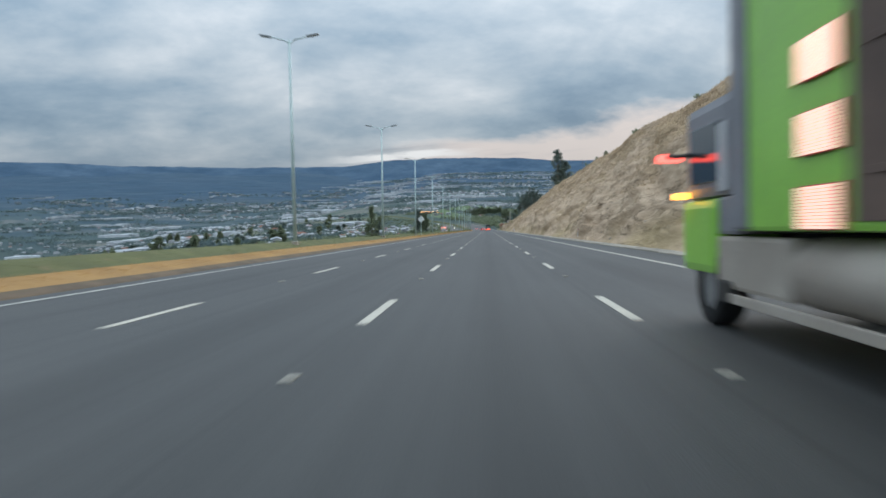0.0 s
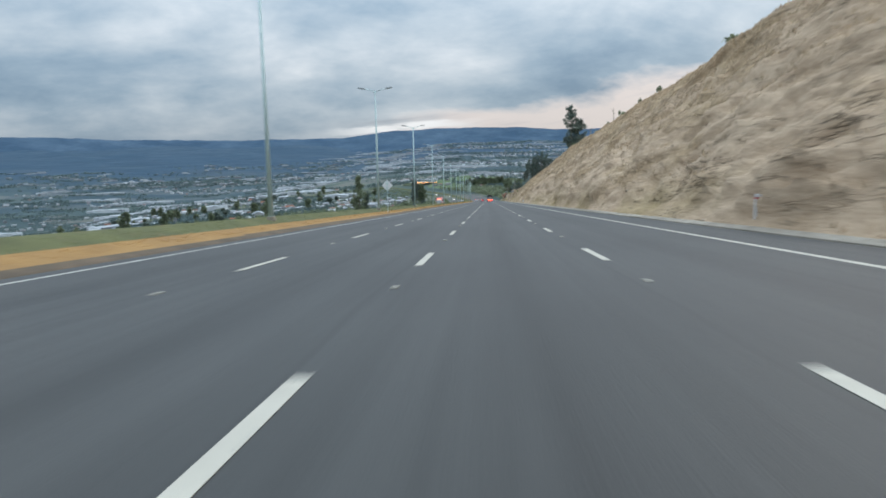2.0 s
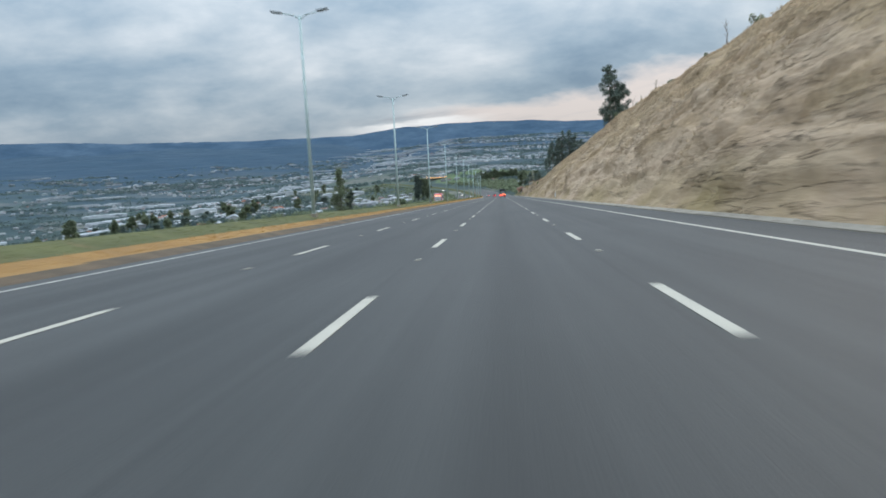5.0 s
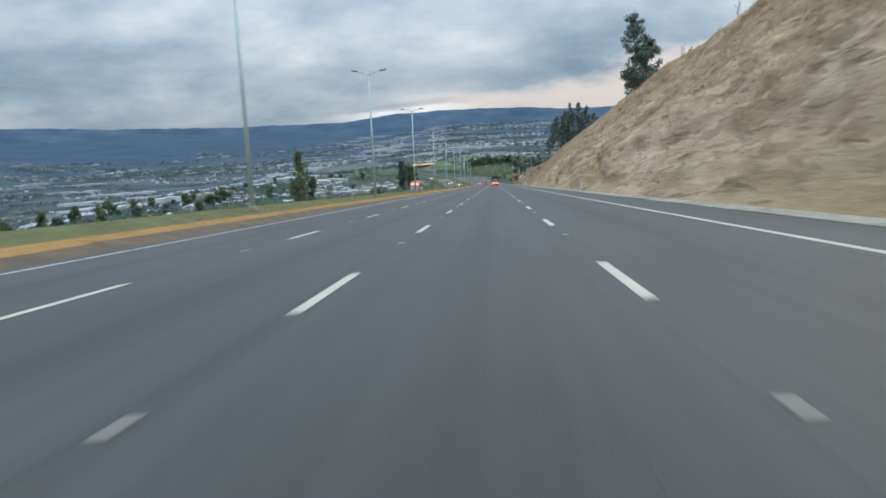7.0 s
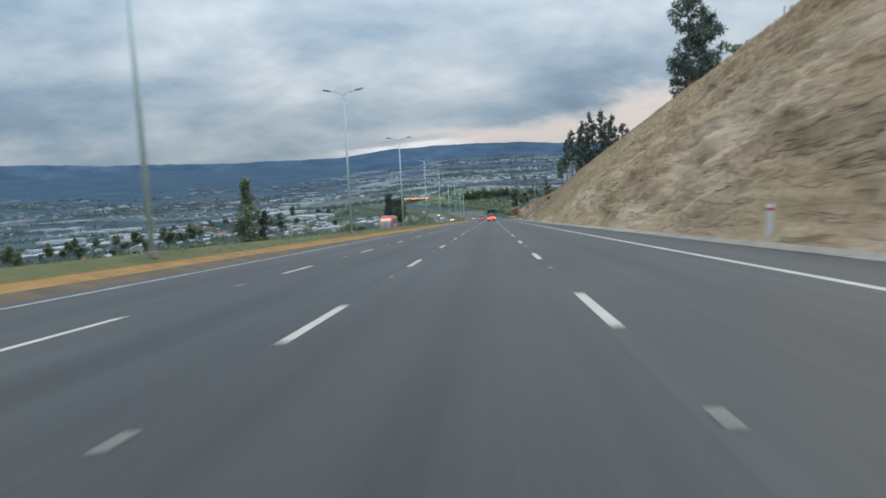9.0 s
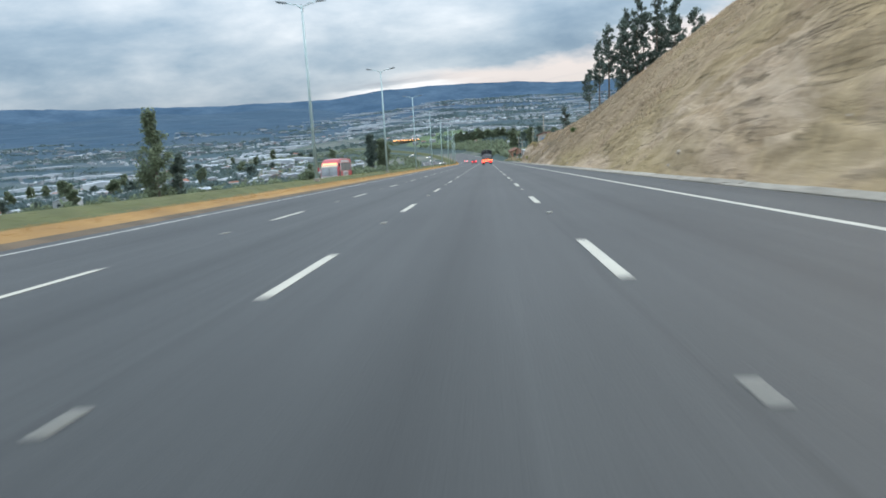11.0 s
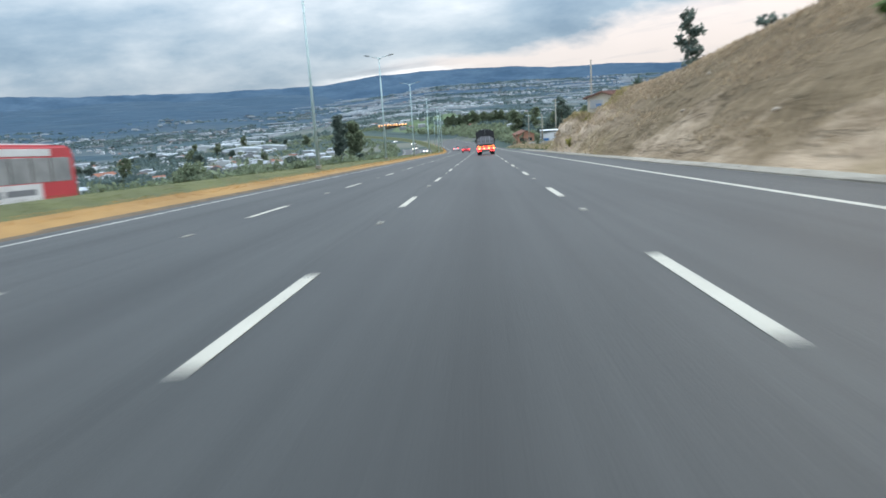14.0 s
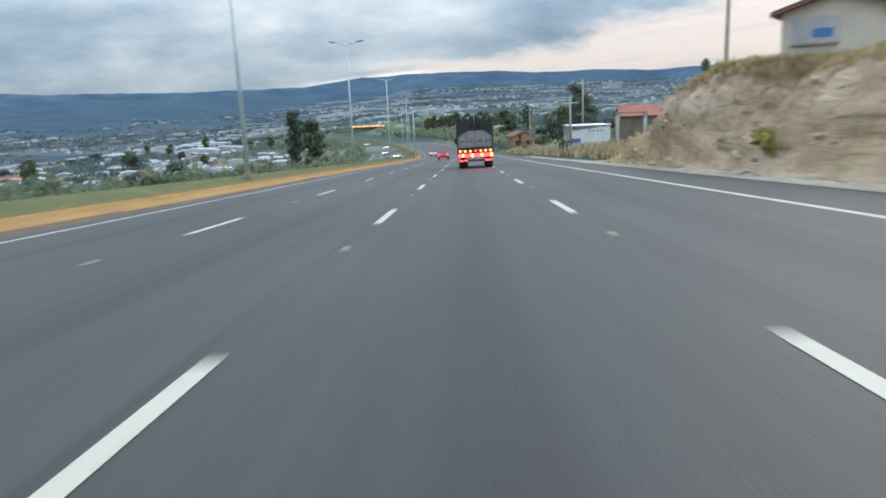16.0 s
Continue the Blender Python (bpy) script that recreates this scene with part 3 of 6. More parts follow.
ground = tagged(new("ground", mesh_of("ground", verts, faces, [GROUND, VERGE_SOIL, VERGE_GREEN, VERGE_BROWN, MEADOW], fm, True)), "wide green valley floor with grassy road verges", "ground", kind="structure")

# far mountains all round: the high range, and a lower dark spur in front of it
RIDGE = ((-180, 3.0), (-90, 2.2), (-60, 1.5), (-36, 1.25), (-28, 0.92), (-20, 0.78), (-15.5, 0.76), (-12, 0.84), (-10, 1.06), (-7.5, 1.36), (-4, 1.46), (0, 1.50), (2.4, 1.44), (5, 1.24), (9, 1.20), (14, 1.05), (30, 1.3), (60, 1.6), (90, 2.2), (180, 3.0))
SPUR = ((-180, -0.6), (-14, -0.6), (-9, 0.25), (-5, 0.62), (-2, 0.72), (2, 0.52), (6, 0.70), (11, 0.86), (17, 0.75), (40, 0.6), (180, -0.6))


def along_table(table, a):
    for (p, v), (q, w) in zip(table, table[1:]):
        if p <= a <= q:
            return v + (w - v) * smooth(p, q, a)
    return table[-1][1]


NA, NR = 1080, 13
for table, r0, depth, seed, rough, label in ((RIDGE, 4080, 640, 7.7, 1.0, "dark blue-green mountain range across the valley"), (SPUR, 3620, 420, 19.0, 0.8, "lower dark blue spur before the mountains")):
    verts, faces = [], []
    for a in range(NA):
        th = 2 * math.pi * a / NA
        az = math.degrees(math.atan2(math.sin(th), math.cos(th)))
        top = along_table(table, az) + 0.07 * noise.fractal(Vector((az * 0.30, seed, 1.0)), 0.9, 2.0, 5) + 0.05 * noise.noise(Vector((az * 1.4, seed, 4)))
        for k in range(NR):
            u = k / (NR - 1)
            r = r0 + depth * u
            gully = abs(noise.fractal(Vector((az * 0.55 + 0.8 * u, u * 1.4, seed)), 1.0, 2.0, 5))
            fold = rough * (0.16 * noise.fractal(Vector((az * 0.22, u * 2.2, seed)), 1.0, 2.0, 4) - 0.28 * gully + 0.08) * math.sin(math.pi * u)
            el = -1.6 + (top + 1.6) * (u ** 0.8) + fold
            verts.append((math.sin(th) * r, 200 + math.cos(th) * r, r * math.tan(radians(el)) - 15 * (1 - u)))
    for a in range(NA):
        b = (a + 1) % NA
        for k in range(NR - 1):
            faces.append((a * NR + k, b * NR + k, b * NR + k + 1, a * NR + k + 1))
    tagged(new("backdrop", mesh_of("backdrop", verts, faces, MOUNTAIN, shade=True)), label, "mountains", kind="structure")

# ---------------------------------------------------------------- road
def ribbon(cols, s0, s1, step):
    """Strip along the road from cross-section points (x, z)."""
    verts, faces = [], []
    ss = [s0 + step * i for i in range(int((s1 - s0) / step) + 1)]
    for s in ss:
        for x, z in cols:
            verts.append(along(x, s, z))
    n = len(cols)
    for j in range(len(ss) - 1):
        for i in range(n - 1):
            faces.append((j * n + i, j * n + i + 1, (j + 1) * n + i + 1, (j + 1) * n + i))
    return verts, faces


v, f = ribbon([(-8.36, -0.4), (-8.33, -0.02), (-8.25, 0.0), (-3.65, 0.0), (0, 0.0), (3.65, 0.0), (7.4, 0.0), (9.32, 0.0), (9.34, -0.4)], -70, 1500, 10)
road = tagged(new("road", mesh_of("road", v, f, ASPHALT)), "grey asphalt highway carriageway with white lane markings", "road", kind="structure")
road.matrix_world = ROAD
v, f = ribbon([(-25.6, -1.6), (-25.5, -0.72), (-13.2, -0.72), (-13.1, -1.6)], -70, 1500, 10)
road_far = tagged(new("road", mesh_of("road_far", v, f, ASPHALT)), "asphalt carriageway for oncoming traffic beyond the verge", "road", kind="structure")
road_far.matrix_world = ROAD


def dash_mesh(name, w, ln, h=0.004):
    bm = boxed(-w / 2, w / 2, 0, ln, 0.0, h)
    me = bpy.data.meshes.new(name)
    bm.to_mesh(me)
    bm.free()
    return me


dash_me = dash_mesh("lane_dash", 0.15, 3.25)
dash_me.materials.append(PAINT)
stud_bm = bmesh.new()
box(stud_bm, -0.06, 0.06, -0.05, 0.05, 0, 0.022, 0.008)
stud_me = bpy.data.meshes.new("road_stud")
stud_bm.to_mesh(stud_me)
stud_bm.free()
stud_me.materials.append(PAINT)
PHASE = 8.95
for x in (-3.6, 0.0, 3.65):
    for k in range(-4, 62):
        s = PHASE + 12 * k
        for me, off in ((dash_me, 0.0), (stud_me, 8.5)):
            if me is stud_me and k > 40:
                continue
            o = new(me.name, me)
            o.parent = road
            p = along(x, s + off, 0.003)
            o.matrix_basis = Matrix.Translation(p) @ Matrix.Rotation(bend(s)[2], 4, "Z")
for x, w in ((-7.5, 0.13), (7.42, 0.16)):
    v, f = ribbon([(x - w / 2, 0.003), (x - w / 2 + 0.01, 0.007), (x + w / 2 - 0.01, 0.007), (x + w / 2, 0.003)], -60, 1400, 8)
    o = new("edge_line", mesh_of("edge_line", v, f, EDGE_PAINT if x < 0 else PAINT))
    o.parent = road
for x in (-14.2, -17.9, -21.5, -24.6):
    v, f = ribbon([(x - 0.07, -0.716), (x + 0.07, -0.716)], -60, 1400, 10)
    o = new("edge_line", mesh_of("edge_line", v, f, EDGE_PAINT))
    o.parent = road_far

# concrete drain kerb at the foot of the bank
kerb = root("kerb", ROAD, "pale concrete drain kerb along the road edge", "kerb", kind="structure")
kb = bmesh.new()
prof = [(9.36, -0.25), (9.36, 0.03), (9.42, 0.05), (9.60, 0.05), (9.72, -0.01), (9.95, -0.02), (10.2, 0.05), (10.36, 0.06), (10.42, -0.25)]
for yy in (0.0, 3.96):
    for x, z in prof:
        kb.verts.new((x, yy, z))
kb.verts.ensure_lookup_table()
n = len(prof)
for i in range(n):
    kb.faces.new([kb.verts[i], kb.verts[n + i], kb.verts[n + (i + 1) % n], kb.verts[(i + 1) % n]])
kb.faces.new([kb.verts[i] for i in range(n)])
kb.faces.new([kb.verts[n + i] for i in range(n)][::-1])
bmesh.ops.recalc_face_normals(kb, faces=kb.faces)
kme = bpy.data.meshes.new("kerb_stone")
kb.to_mesh(kme)
kb.free()
kme.materials.append(CONCRETE)
for k in range(-12, 118):
    o = new("kerb_stone", kme)
    o.parent = kerb
    o.matrix_basis = Matrix.Translation((0.02 * noise.noise(Vector((k * 1.7, 0, 0))), 4.0 * k, 0.02 * noise.noise(Vector((k * 2.3, 5, 0)))))

# ---------------------------------------------------------------- cut bank on the right
def crest(y):
    """Across and height of the bank's brow."""
    pts = ((-200, 12.0, 0.3), (-110, 12.0, 0.3), (-60, 26.0, 15.9), (130, 26.2, 15.9), (250, 30.0, 17.6), (322, 30.6, 17.1), (336, 22.0, 10.6), (346, 20.0, 8.7), (356, 18.5, 7.3), (366, 17.4, 6.35), (376, 16.3, 5.6), (384, 15.6, 5.35), (391, 15.1, 5.3), (396.2, 14.6, 5.2), (398.2, 14.1, 4.4), (400.4, 13.9, 3.45), (402.6, 13.9, 3.35), (407, 13.3, 3.75), (410.5, 12.8, 4.0), (413.5, 12.6, 3.65), (417, 12.5, 2.85), (420.5, 12.4, 1.8), (423, 12.1, 1.0), (426, 11.6, 0.25), (429, 11.2, 0.1), (500, 11.5, 0.2))
    for (a, xa, za), (b, xb, zb) in zip(pts, pts[1:]):
        if a <= y <= b:
            u = (y - a) / (b - a)
            return xa + (xb - xa) * u, za + (zb - za) * u
    return 33.0, 18.8


def bank(y, u):
    """Point of the bank: u 0 at its foot, 1 at the brow, to 2 over the top."""
    xc, zc = crest(y)
    wob = noise.fractal(Vector((y * 0.02, 0.0, 3.3)), 1.0, 2.0, 3)
    zc *= 1 + 0.05 * wob
    x0, z0 = 10.16, 0.0
    if u <= 1:
        x = x0 + (xc - x0) * u
        z = z0 + (zc - z0) * (u + 0.05 * math.sin(math.pi * u))
        big = noise.fractal(Vector((y * 0.05 - z * 0.035, z * 0.16, 0.0)), 0.9, 2.1, 5)
        rib = noise.ridged_multi_fractal(Vector((y * 0.07 - z * 0.06, z * 0.30, 9.0)), 0.8, 2.1, 5, 1.0, 2.0)
        cut = smooth(388, 398, y)
        amp = (min(1.0, zc / 8) + 0.2 * cut) * smooth(0, 0.06, u) * (1 - smooth(420, 425, y))
        ledge = noise.fractal(Vector((y * 0.03, z * 0.62 + y * 0.19, 21.0)), 0.7, 2.2, 4)
        chips = noise.fractal(Vector((y * 0.22 - z * 0.1, z * 0.75 + y * 0.42, 14.0)), 0.6, 2.2, 4)
        amp *= 1 - 0.6 * smooth(265, 310, y) * (1 - smooth(378, 394, y))     # smooth under turf
        out = amp * (0.75 * big - 0.42 * (rib - 1.0) + 0.62 * abs(ledge) * (1 - 0.6 * cut) + 0.30 * chips * (1 - 0.6 * cut)) * (1 - 0.5 * smooth(0.85, 1, u))
        out += 0.85 * smooth(394, 401, y) * (1 - smooth(417, 424, y)) * smooth(0.05, 0.25, u) * (1 - smooth(0.8, 1, u)) * noise.fractal(Vector((y * 0.8 + z * 0.35, z * 0.12, 31.0)), 0.8, 2.1, 3)
        # beds of harder soil stand out as long low ledges that dip along the road
        q = z + 0.075 * y + 0.35 * noise.noise(Vector((y * 0.045, z * 0.2, 40.0)))
        bed = q / 1.15 + 0.35 * noise.noise(Vector((q * 0.6, 0.0, 44.0)))
        step = (bed - math.floor(bed)) ** 3
        lay = max(0.0, noise.noise(Vector((y * 0.035, q * 0.45, 50.0))) + 0.22) * (1.15 - u) * (1 - smooth(380, 396, y))
        out += 0.75 * lay * (step - 0.3) * amp
        x -= out * 0.75
        z += out * 0.65
    else:
        w = (u - 1) * 60
        x = xc + w
        sink = smooth(60, 280, w) if y < 330 else smooth(18 + 42 * (1 - smooth(330, 400, y)), 60 + 220 * (1 - smooth(330, 400, y)), w)
        z = zc + 0.10 * w * min(1, zc / 10) * (1 - smooth(375, 395, y)) + (0.25 - 0.18 * smooth(375, 395, y)) * noise.noise(Vector((y * 0.2, w * 0.2, 1)))
        if sink:                                        # the back of the hill runs out into the valley
            g = ROAD @ Vector((x, y, 0.0))
            z = z * (1 - sink) + (ground_z(g.x, g.y) - g.z - 0.6) * sink
    return x, y, z


US = [i / 92 for i in range(92)] + [1 + v for v in (0.0, 0.01, 0.02, 0.04, 0.08, 0.2, 0.35, 0.5, 0.7, 1.0, 1.5, 2.2, 3.0, 4.0, 5.0)]
YS = [-115 + 3.0 * i for i in range(25)] + [-40 + 0.6 * i for i in range(int(468.6 / 0.6) + 1)]
verts = [bank(y, u) for y in YS for u in US]
nu = len(US)
faces = [(j * nu + i, j * nu + i + 1, (j + 1) * nu + i + 1, (j + 1) * nu + i) for j in range(len(YS) - 1) for i in range(nu - 1)]
hill = tagged(new("hillside", mesh_of("hillside", verts, faces, HILL, shade=True)), "steep eroded bank of pale soil and dry brown grass", "hillside", kind="structure")
hill.matrix_world = ROAD
# ---------------------------------------------------------------- street lamps on the verge
def street_lamp():
    e = root("street_lamp", upright(-10.25, 5.45, 0.6), "tall grey-green steel street lamp with two arms on the grassy verge", "street lamp", "street lamps")
    part("base_plate", boxed(-0.2, 0.2, -0.2, 0.2, -0.1, 0.14, 0.02), CONCRETE, e)
    pole = tubed((0, 0, 0.1), (0, 0, 12.4), 0.125, 0.065, 14)
    part("pole", pole, STEEL, e)
    for sgn in (-1, 1):
        bm = bmesh.new()
        p = [(0, 0, 12.15), (sgn * 0.35, 0, 12.40), (sgn * 1.15, 0, 12.58)]
        for a, b in zip(p, p[1:]):
            tube(bm, a, b, 0.04, 0.035, 8)
        part("arm", bm, STEEL, e)
        bm = boxed(-0.16, 0.16, -0.36, 0.36, -0.05, 0.06, 0.03)
        bmesh.ops.rotate(bm, verts=bm.verts, matrix=Matrix.Rotation(radians(90), 3, "Z"))
        bmesh.ops.rotate(bm, verts=bm.verts, matrix=Matrix.Rotation(radians(-sgn * 10), 3, "Y"))
        bmesh.ops.translate(bm, verts=bm.verts, vec=(sgn * 1.45, 0, 12.64))
        head = part("lamp_head", bm, LAMP_GREY, e)
        bm = boxed(-0.25, 0.25, -0.11, 0.11, -0.02, 0.0, 0.006)
        bmesh.ops.rotate(bm, verts=bm.verts, matrix=Matrix.Rotation(radians(-sgn * 10), 3, "Y"))
        bmesh.ops.translate(bm, verts=bm.verts, vec=(sgn * 1.45, 0, 12.585))
        part("lens", bm, GLASS, head, "clear flat lens")
    return e


lamp = street_lamp()
for k in range(1, 19):
    s = 5.45 + 37.55 * k
    p = along(-10.25, s, 0.6)
    copy_thing(lamp, upright(p.x, p.y, p.z, math.degrees(bend(s)[2])))


# ---------------------------------------------------------------- trees
def leaf_cloud(rng, clusters, per, size):
    """Leaf blades scattered in lumps: (centre, radius) each."""
    verts, faces = [], []
    for c, r in clusters:
        n = max(6, int(per * (r / 1.2) ** 2))
        for _ in range(n):
            d = Vector((rng.gauss(0, 1), rng.gauss(0, 1), rng.gauss(0, 0.8)))
            d = d.normalized() * r * rng.uniform(0.25, 1.05)
            p = Vector(c) + d
            s = size * rng.uniform(0.6, 1.5)
            a = Vector((rng.gauss(0, 1), rng.gauss(0, 1), rng.gauss(0, 1) - 0.4)).normalized()
            b = a.orthogonal().normalized()
            b = (Matrix.Rotation(rng.uniform(0, 6.28), 3, a) @ b) * s * 0.55
            a = a * s
            k = len(verts)
            verts += [p - a, p + b, p + a, p - b]
            faces.append((k, k + 1, k + 2, k + 3))
    return verts, faces


def tree(name, m, height, spread, base, seed, label, category="tree", material=None, gaps=1.0, group="", size=0.22, cone=0.0):
    """Tapered trunk, limbs and a lumpy crown; base is the share of clear trunk."""
    rng = random.Random(seed)
    e = root(name, m, label, category, group)
    bm = bmesh.new()
    pts = [Vector((0, 0, -0.4))]
    for i in range(1, 6):
        pts.append(Vector((rng.uniform(-0.1, 0.1) * i * height * 0.03, rng.uniform(-0.1, 0.1) * i * height * 0.03, height * 0.92 * i / 5)))
    r0 = 0.010 * height + 0.035
    for i in range(5):
        tube(bm, pts[i], pts[i + 1], r0 * (1 - i / 5.4), r0 * (1 - (i + 1) / 5.4), 8, False)
    trunk = part("trunk", bm, BARK, e)
    clusters = []
    n = int(12 + height * 1.6)
    for i in range(n):
        u = base + (1 - base) * (i + 0.5) / n
        k = min(4, int(u * 5))
        p = pts[k].lerp(pts[k + 1], u * 5 - k)
        th = rng.uniform(0, 6.28)
        w = spread * (0.55 + 0.6 * math.sin(math.pi * min(1, (u - base) / (1 - base) * 0.8 + 0.15))) * rng.uniform(0.45, 1.0) * (1 + cone * (0.35 - (u - base) / (1 - base)))
        tip = p + Vector((math.cos(th) * w, math.sin(th) * w, w * rng.uniform(0.1, 0.8)))
        lb = tubed(p, tip, r0 * 0.34 * (1 - u * 0.6), r0 * 0.1, 5)
        part("limb", lb, BARK, trunk)
        clusters.append((tip, spread * rng.uniform(0.34, 0.56) * (1 - 0.55 * cone * (u - base) / (1 - base))))
        if rng.random() < 0.8:
            clusters.append((p.lerp(tip, 0.45), spread * rng.uniform(0.25, 0.45)))
    clusters.append((pts[-1] + Vector((0, 0, height * 0.03)), spread * 0.4))
    v, f = leaf_cloud(rng, clusters, 105 * gaps, size)
    crown = new("crown", mesh_of("crown", v, f, material or LEAF))
    crown.parent = e
    return e


def bush(name, m, w, h, seed, label, material=None, group=""):
    rng = random.Random(seed)
    e = root(name, m, label, "bush", group)
    bm = bmesh.new()
    cl = []
    for i in range(7):
        th = rng.uniform(0, 6.28)
        tip = Vector((math.cos(th) * w * rng.uniform(0.1, 0.7), math.sin(th) * w * rng.uniform(0.1, 0.7), h * rng.uniform(0.35, 0.85)))
        tube(bm, (0, 0, -0.2), tip, 0.05, 0.015, 5)
        cl.append((tip, 0.42 * min(w, h) * rng.uniform(0.7, 1.3)))
    part("stem", bm, BARK, e)
    v, f = leaf_cloud(rng, cl, 90, 0.16 + 0.05 * w)
    c = new("crown", mesh_of("crown", v, f, material or LEAF_PALE))
    c.parent = e
    return e


def hill_at(x, y):
    """Height of the bank in the road frame at x, y."""
    xc, zc = crest(y)
    if x <= xc:
        return bank(y, max(0.0, (x - 10.16) / (xc - 10.16)))[2]
    return bank(y, 1 + (x - xc) / 60)[2]


def on_hill(x, y, turn=0.0):
    return upright(x, y, hill_at(x, y) - 0.15, turn)


def on_ground(wx, wy, turn=0.0, sink=0.15):
    return Matrix.Translation((wx, wy, ground_z(wx, wy) - sink)) @ Matrix.Rotation(radians(turn), 4, "Z")


# trees on the brow of the bank
tree("eucalyptus_tree", on_hill(33.3, 316), 18.6, 2.3, 0.16, 11, "tall dark eucalyptus tree on the brow of the bank", group="bank trees", gaps=1.5, size=0.19, cone=0.25)
tree("eucalyptus_tree", on_hill(36.6, 319), 13.0, 2.4, 0.12, 12, "shorter dark eucalyptus beside a tall one on the bank", group="bank trees", gaps=1.6, size=0.19)
tree("eucalyptus_tree", on_hill(35.0, 325), 8.0, 2.0, 0.1, 13, "low dark eucalyptus behind the tall one on the bank", group="bank trees", gaps=1.6, size=0.19)
for k, (x, y, h, w) in enumerate(((18.5, 365, 7.5, 1.0), (18.9, 358, 10.0, 1.05), (19.6, 354, 11.0, 1.1), (20.7, 350, 10.0, 1.2), (21.5, 352, 12.0, 1.2), (22.6, 350, 13.0, 1.25), (23.6, 351, 11.0, 1.2), (24.6, 348, 12.5, 1.3), (25.6, 350, 10.0, 1.3), (26.6, 347, 11.0, 1.3), (27.6, 349, 9.0, 1.3), (28.4, 344, 8.0, 1.3))):
    tree("eucalyptus_tree", on_hill(x, y), h, w, 0.36 if k < 3 else 0.06, 140 + k, "slim upright eucalyptus with a gappy dark crown", gaps=2.9, group="bank trees", size=0.15, cone=0.45)
tree("pine_tree", on_hill(16.2, 378.7), 3.9, 0.95, 0.05, 18, "small grey-green feathery pine on the dry bank", size=0.15, cone=0.7, gaps=3.0)
bush("bush", on_hill(17.6, 368.5), 0.8, 1.1, 96, "spiky grey-green bush on the brow of the bank", LEAF, "bank bushes")
for k, (x, y, w, h) in enumerate(((26.4, 118, 0.9, 1.5), (26.2, 84, 0.7, 0.9), (26.6, 150, 0.8, 1.1), (28.0, 186, 0.9, 1.2), (29.4, 228, 0.8, 1.1), (31.6, 290, 1.4, 1.8), (33.0, 302, 1.2, 1.5), (26.3, 48, 0.8, 1.0), (27.2, 166, 0.6, 0.9), (28.6, 206, 0.6, 1.0), (24.5, 340, 1.3, 1.6), (13.8, 420, 0.6, 0.9), (30.8, 262, 0.9, 1.0))):
    bush("bush", on_hill(x + 0.3, y), w, h, 40 + k, "scrubby olive bush on the brow of the bank", group="bank bushes")


def agave(m, r, seed, label):
    """A rosette of stiff pointed leaves, each one hollowed along its middle."""
    rng_ = random.Random(seed)
    e = root("agave", m, label, "agave")
    for k in range(26):
        th, rise = 2.4 * k, 0.25 + 1.15 * k / 26
        ln = r * rng_.uniform(0.85, 1.15)
        d, side = Vector((math.cos(th), math.sin(th), 0)), Vector((-math.sin(th), math.cos(th), 0))
        bm = bmesh.new()
        rows_ = []
        for u, wd in ((0.0, 0.5), (0.35, 0.9), (0.7, 0.6), (1.0, 0.03)):
            c = d * ln * u * math.cos(rise) + Vector((0, 0, ln * (u * math.sin(rise) - 0.10 * u * u) + 0.02))
            hw = 0.085 * r * wd
            rows_.append([bm.verts.new(c - side * hw + Vector((0, 0, 0.3 * hw))), bm.verts.new(c), bm.verts.new(c + side * hw + Vector((0, 0, 0.3 * hw))), bm.verts.new(c - Vector((0, 0, 0.35 * hw)))])
        for a_, b_ in zip(rows_, rows_[1:]):
            for i in range(4):
                bm.faces.new((a_[i], a_[(i + 1) % 4], b_[(i + 1) % 4], b_[i]))
        part("leaf", bm, AGAVE, e)
    return e


AGAVE = surface("agave_leaf", (0.15, 0.22, 0.17), (0.10, 0.155, 0.125), 0.55, scale=2.0, fine=20, bump=0.1, obj=0.25)
LEAF_LIME = thin(surface("leaf_lime", (0.17, 0.25, 0.075), (0.12, 0.19, 0.06), 0.7, scale=0.6, fine=6, bump=0.0, island=0.4), 0.5)
LEAF_STRAW = thin(surface("leaf_straw", (0.40, 0.36, 0.12), (0.30, 0.27, 0.09), 0.8, scale=0.6, fine=6, bump=0.0, island=0.4), 0.5)
agave(on_hill(15.3, 390.5), 1.15, 4, "grey-green agave with stiff pointed leaves on the brow")
bush("bush", on_hill(14.2, 351.0), 0.6, 0.8, 311, "bright green leafy clump on the dry slope", LEAF_LIME, "bank bushes")
bush("bush", on_hill(10.75, 401.4), 0.55, 0.7, 312, "yellow-olive weedy clump at the foot of the bank", LEAF_STRAW, "bank bushes")
bush("bush", on_hill(11.1, 402.6), 0.5, 0.6, 313, "yellow-olive weedy clump at the foot of the bank", LEAF_STRAW, "bank bushes")
bush("bush", on_hill(12.8, 413.2), 0.42, 1.25, 314, "small dark shrub on the end of the brow", LEAF, "bank bushes")

# trees of the valley beside the road
tree("pine_tree", on_ground(-62, 388), 19.0, 3.3, 0.08, 21, "tall dark feathery conifer below the road", material=LEAF_PALE, gaps=0.6, size=0.30, cone=1.0)
tree("eucalyptus_tree", on_ground(-58.8, 391), 10.0, 1.5, 0.1, 22, "dark eucalyptus beside a taller one", size=0.36)
tree("eucalyptus_tree", on_ground(-60.5, 640), 20.0, 2.7, 0.1, 23, "tall dark eucalyptus near the road bend", size=0.40, gaps=1.3)
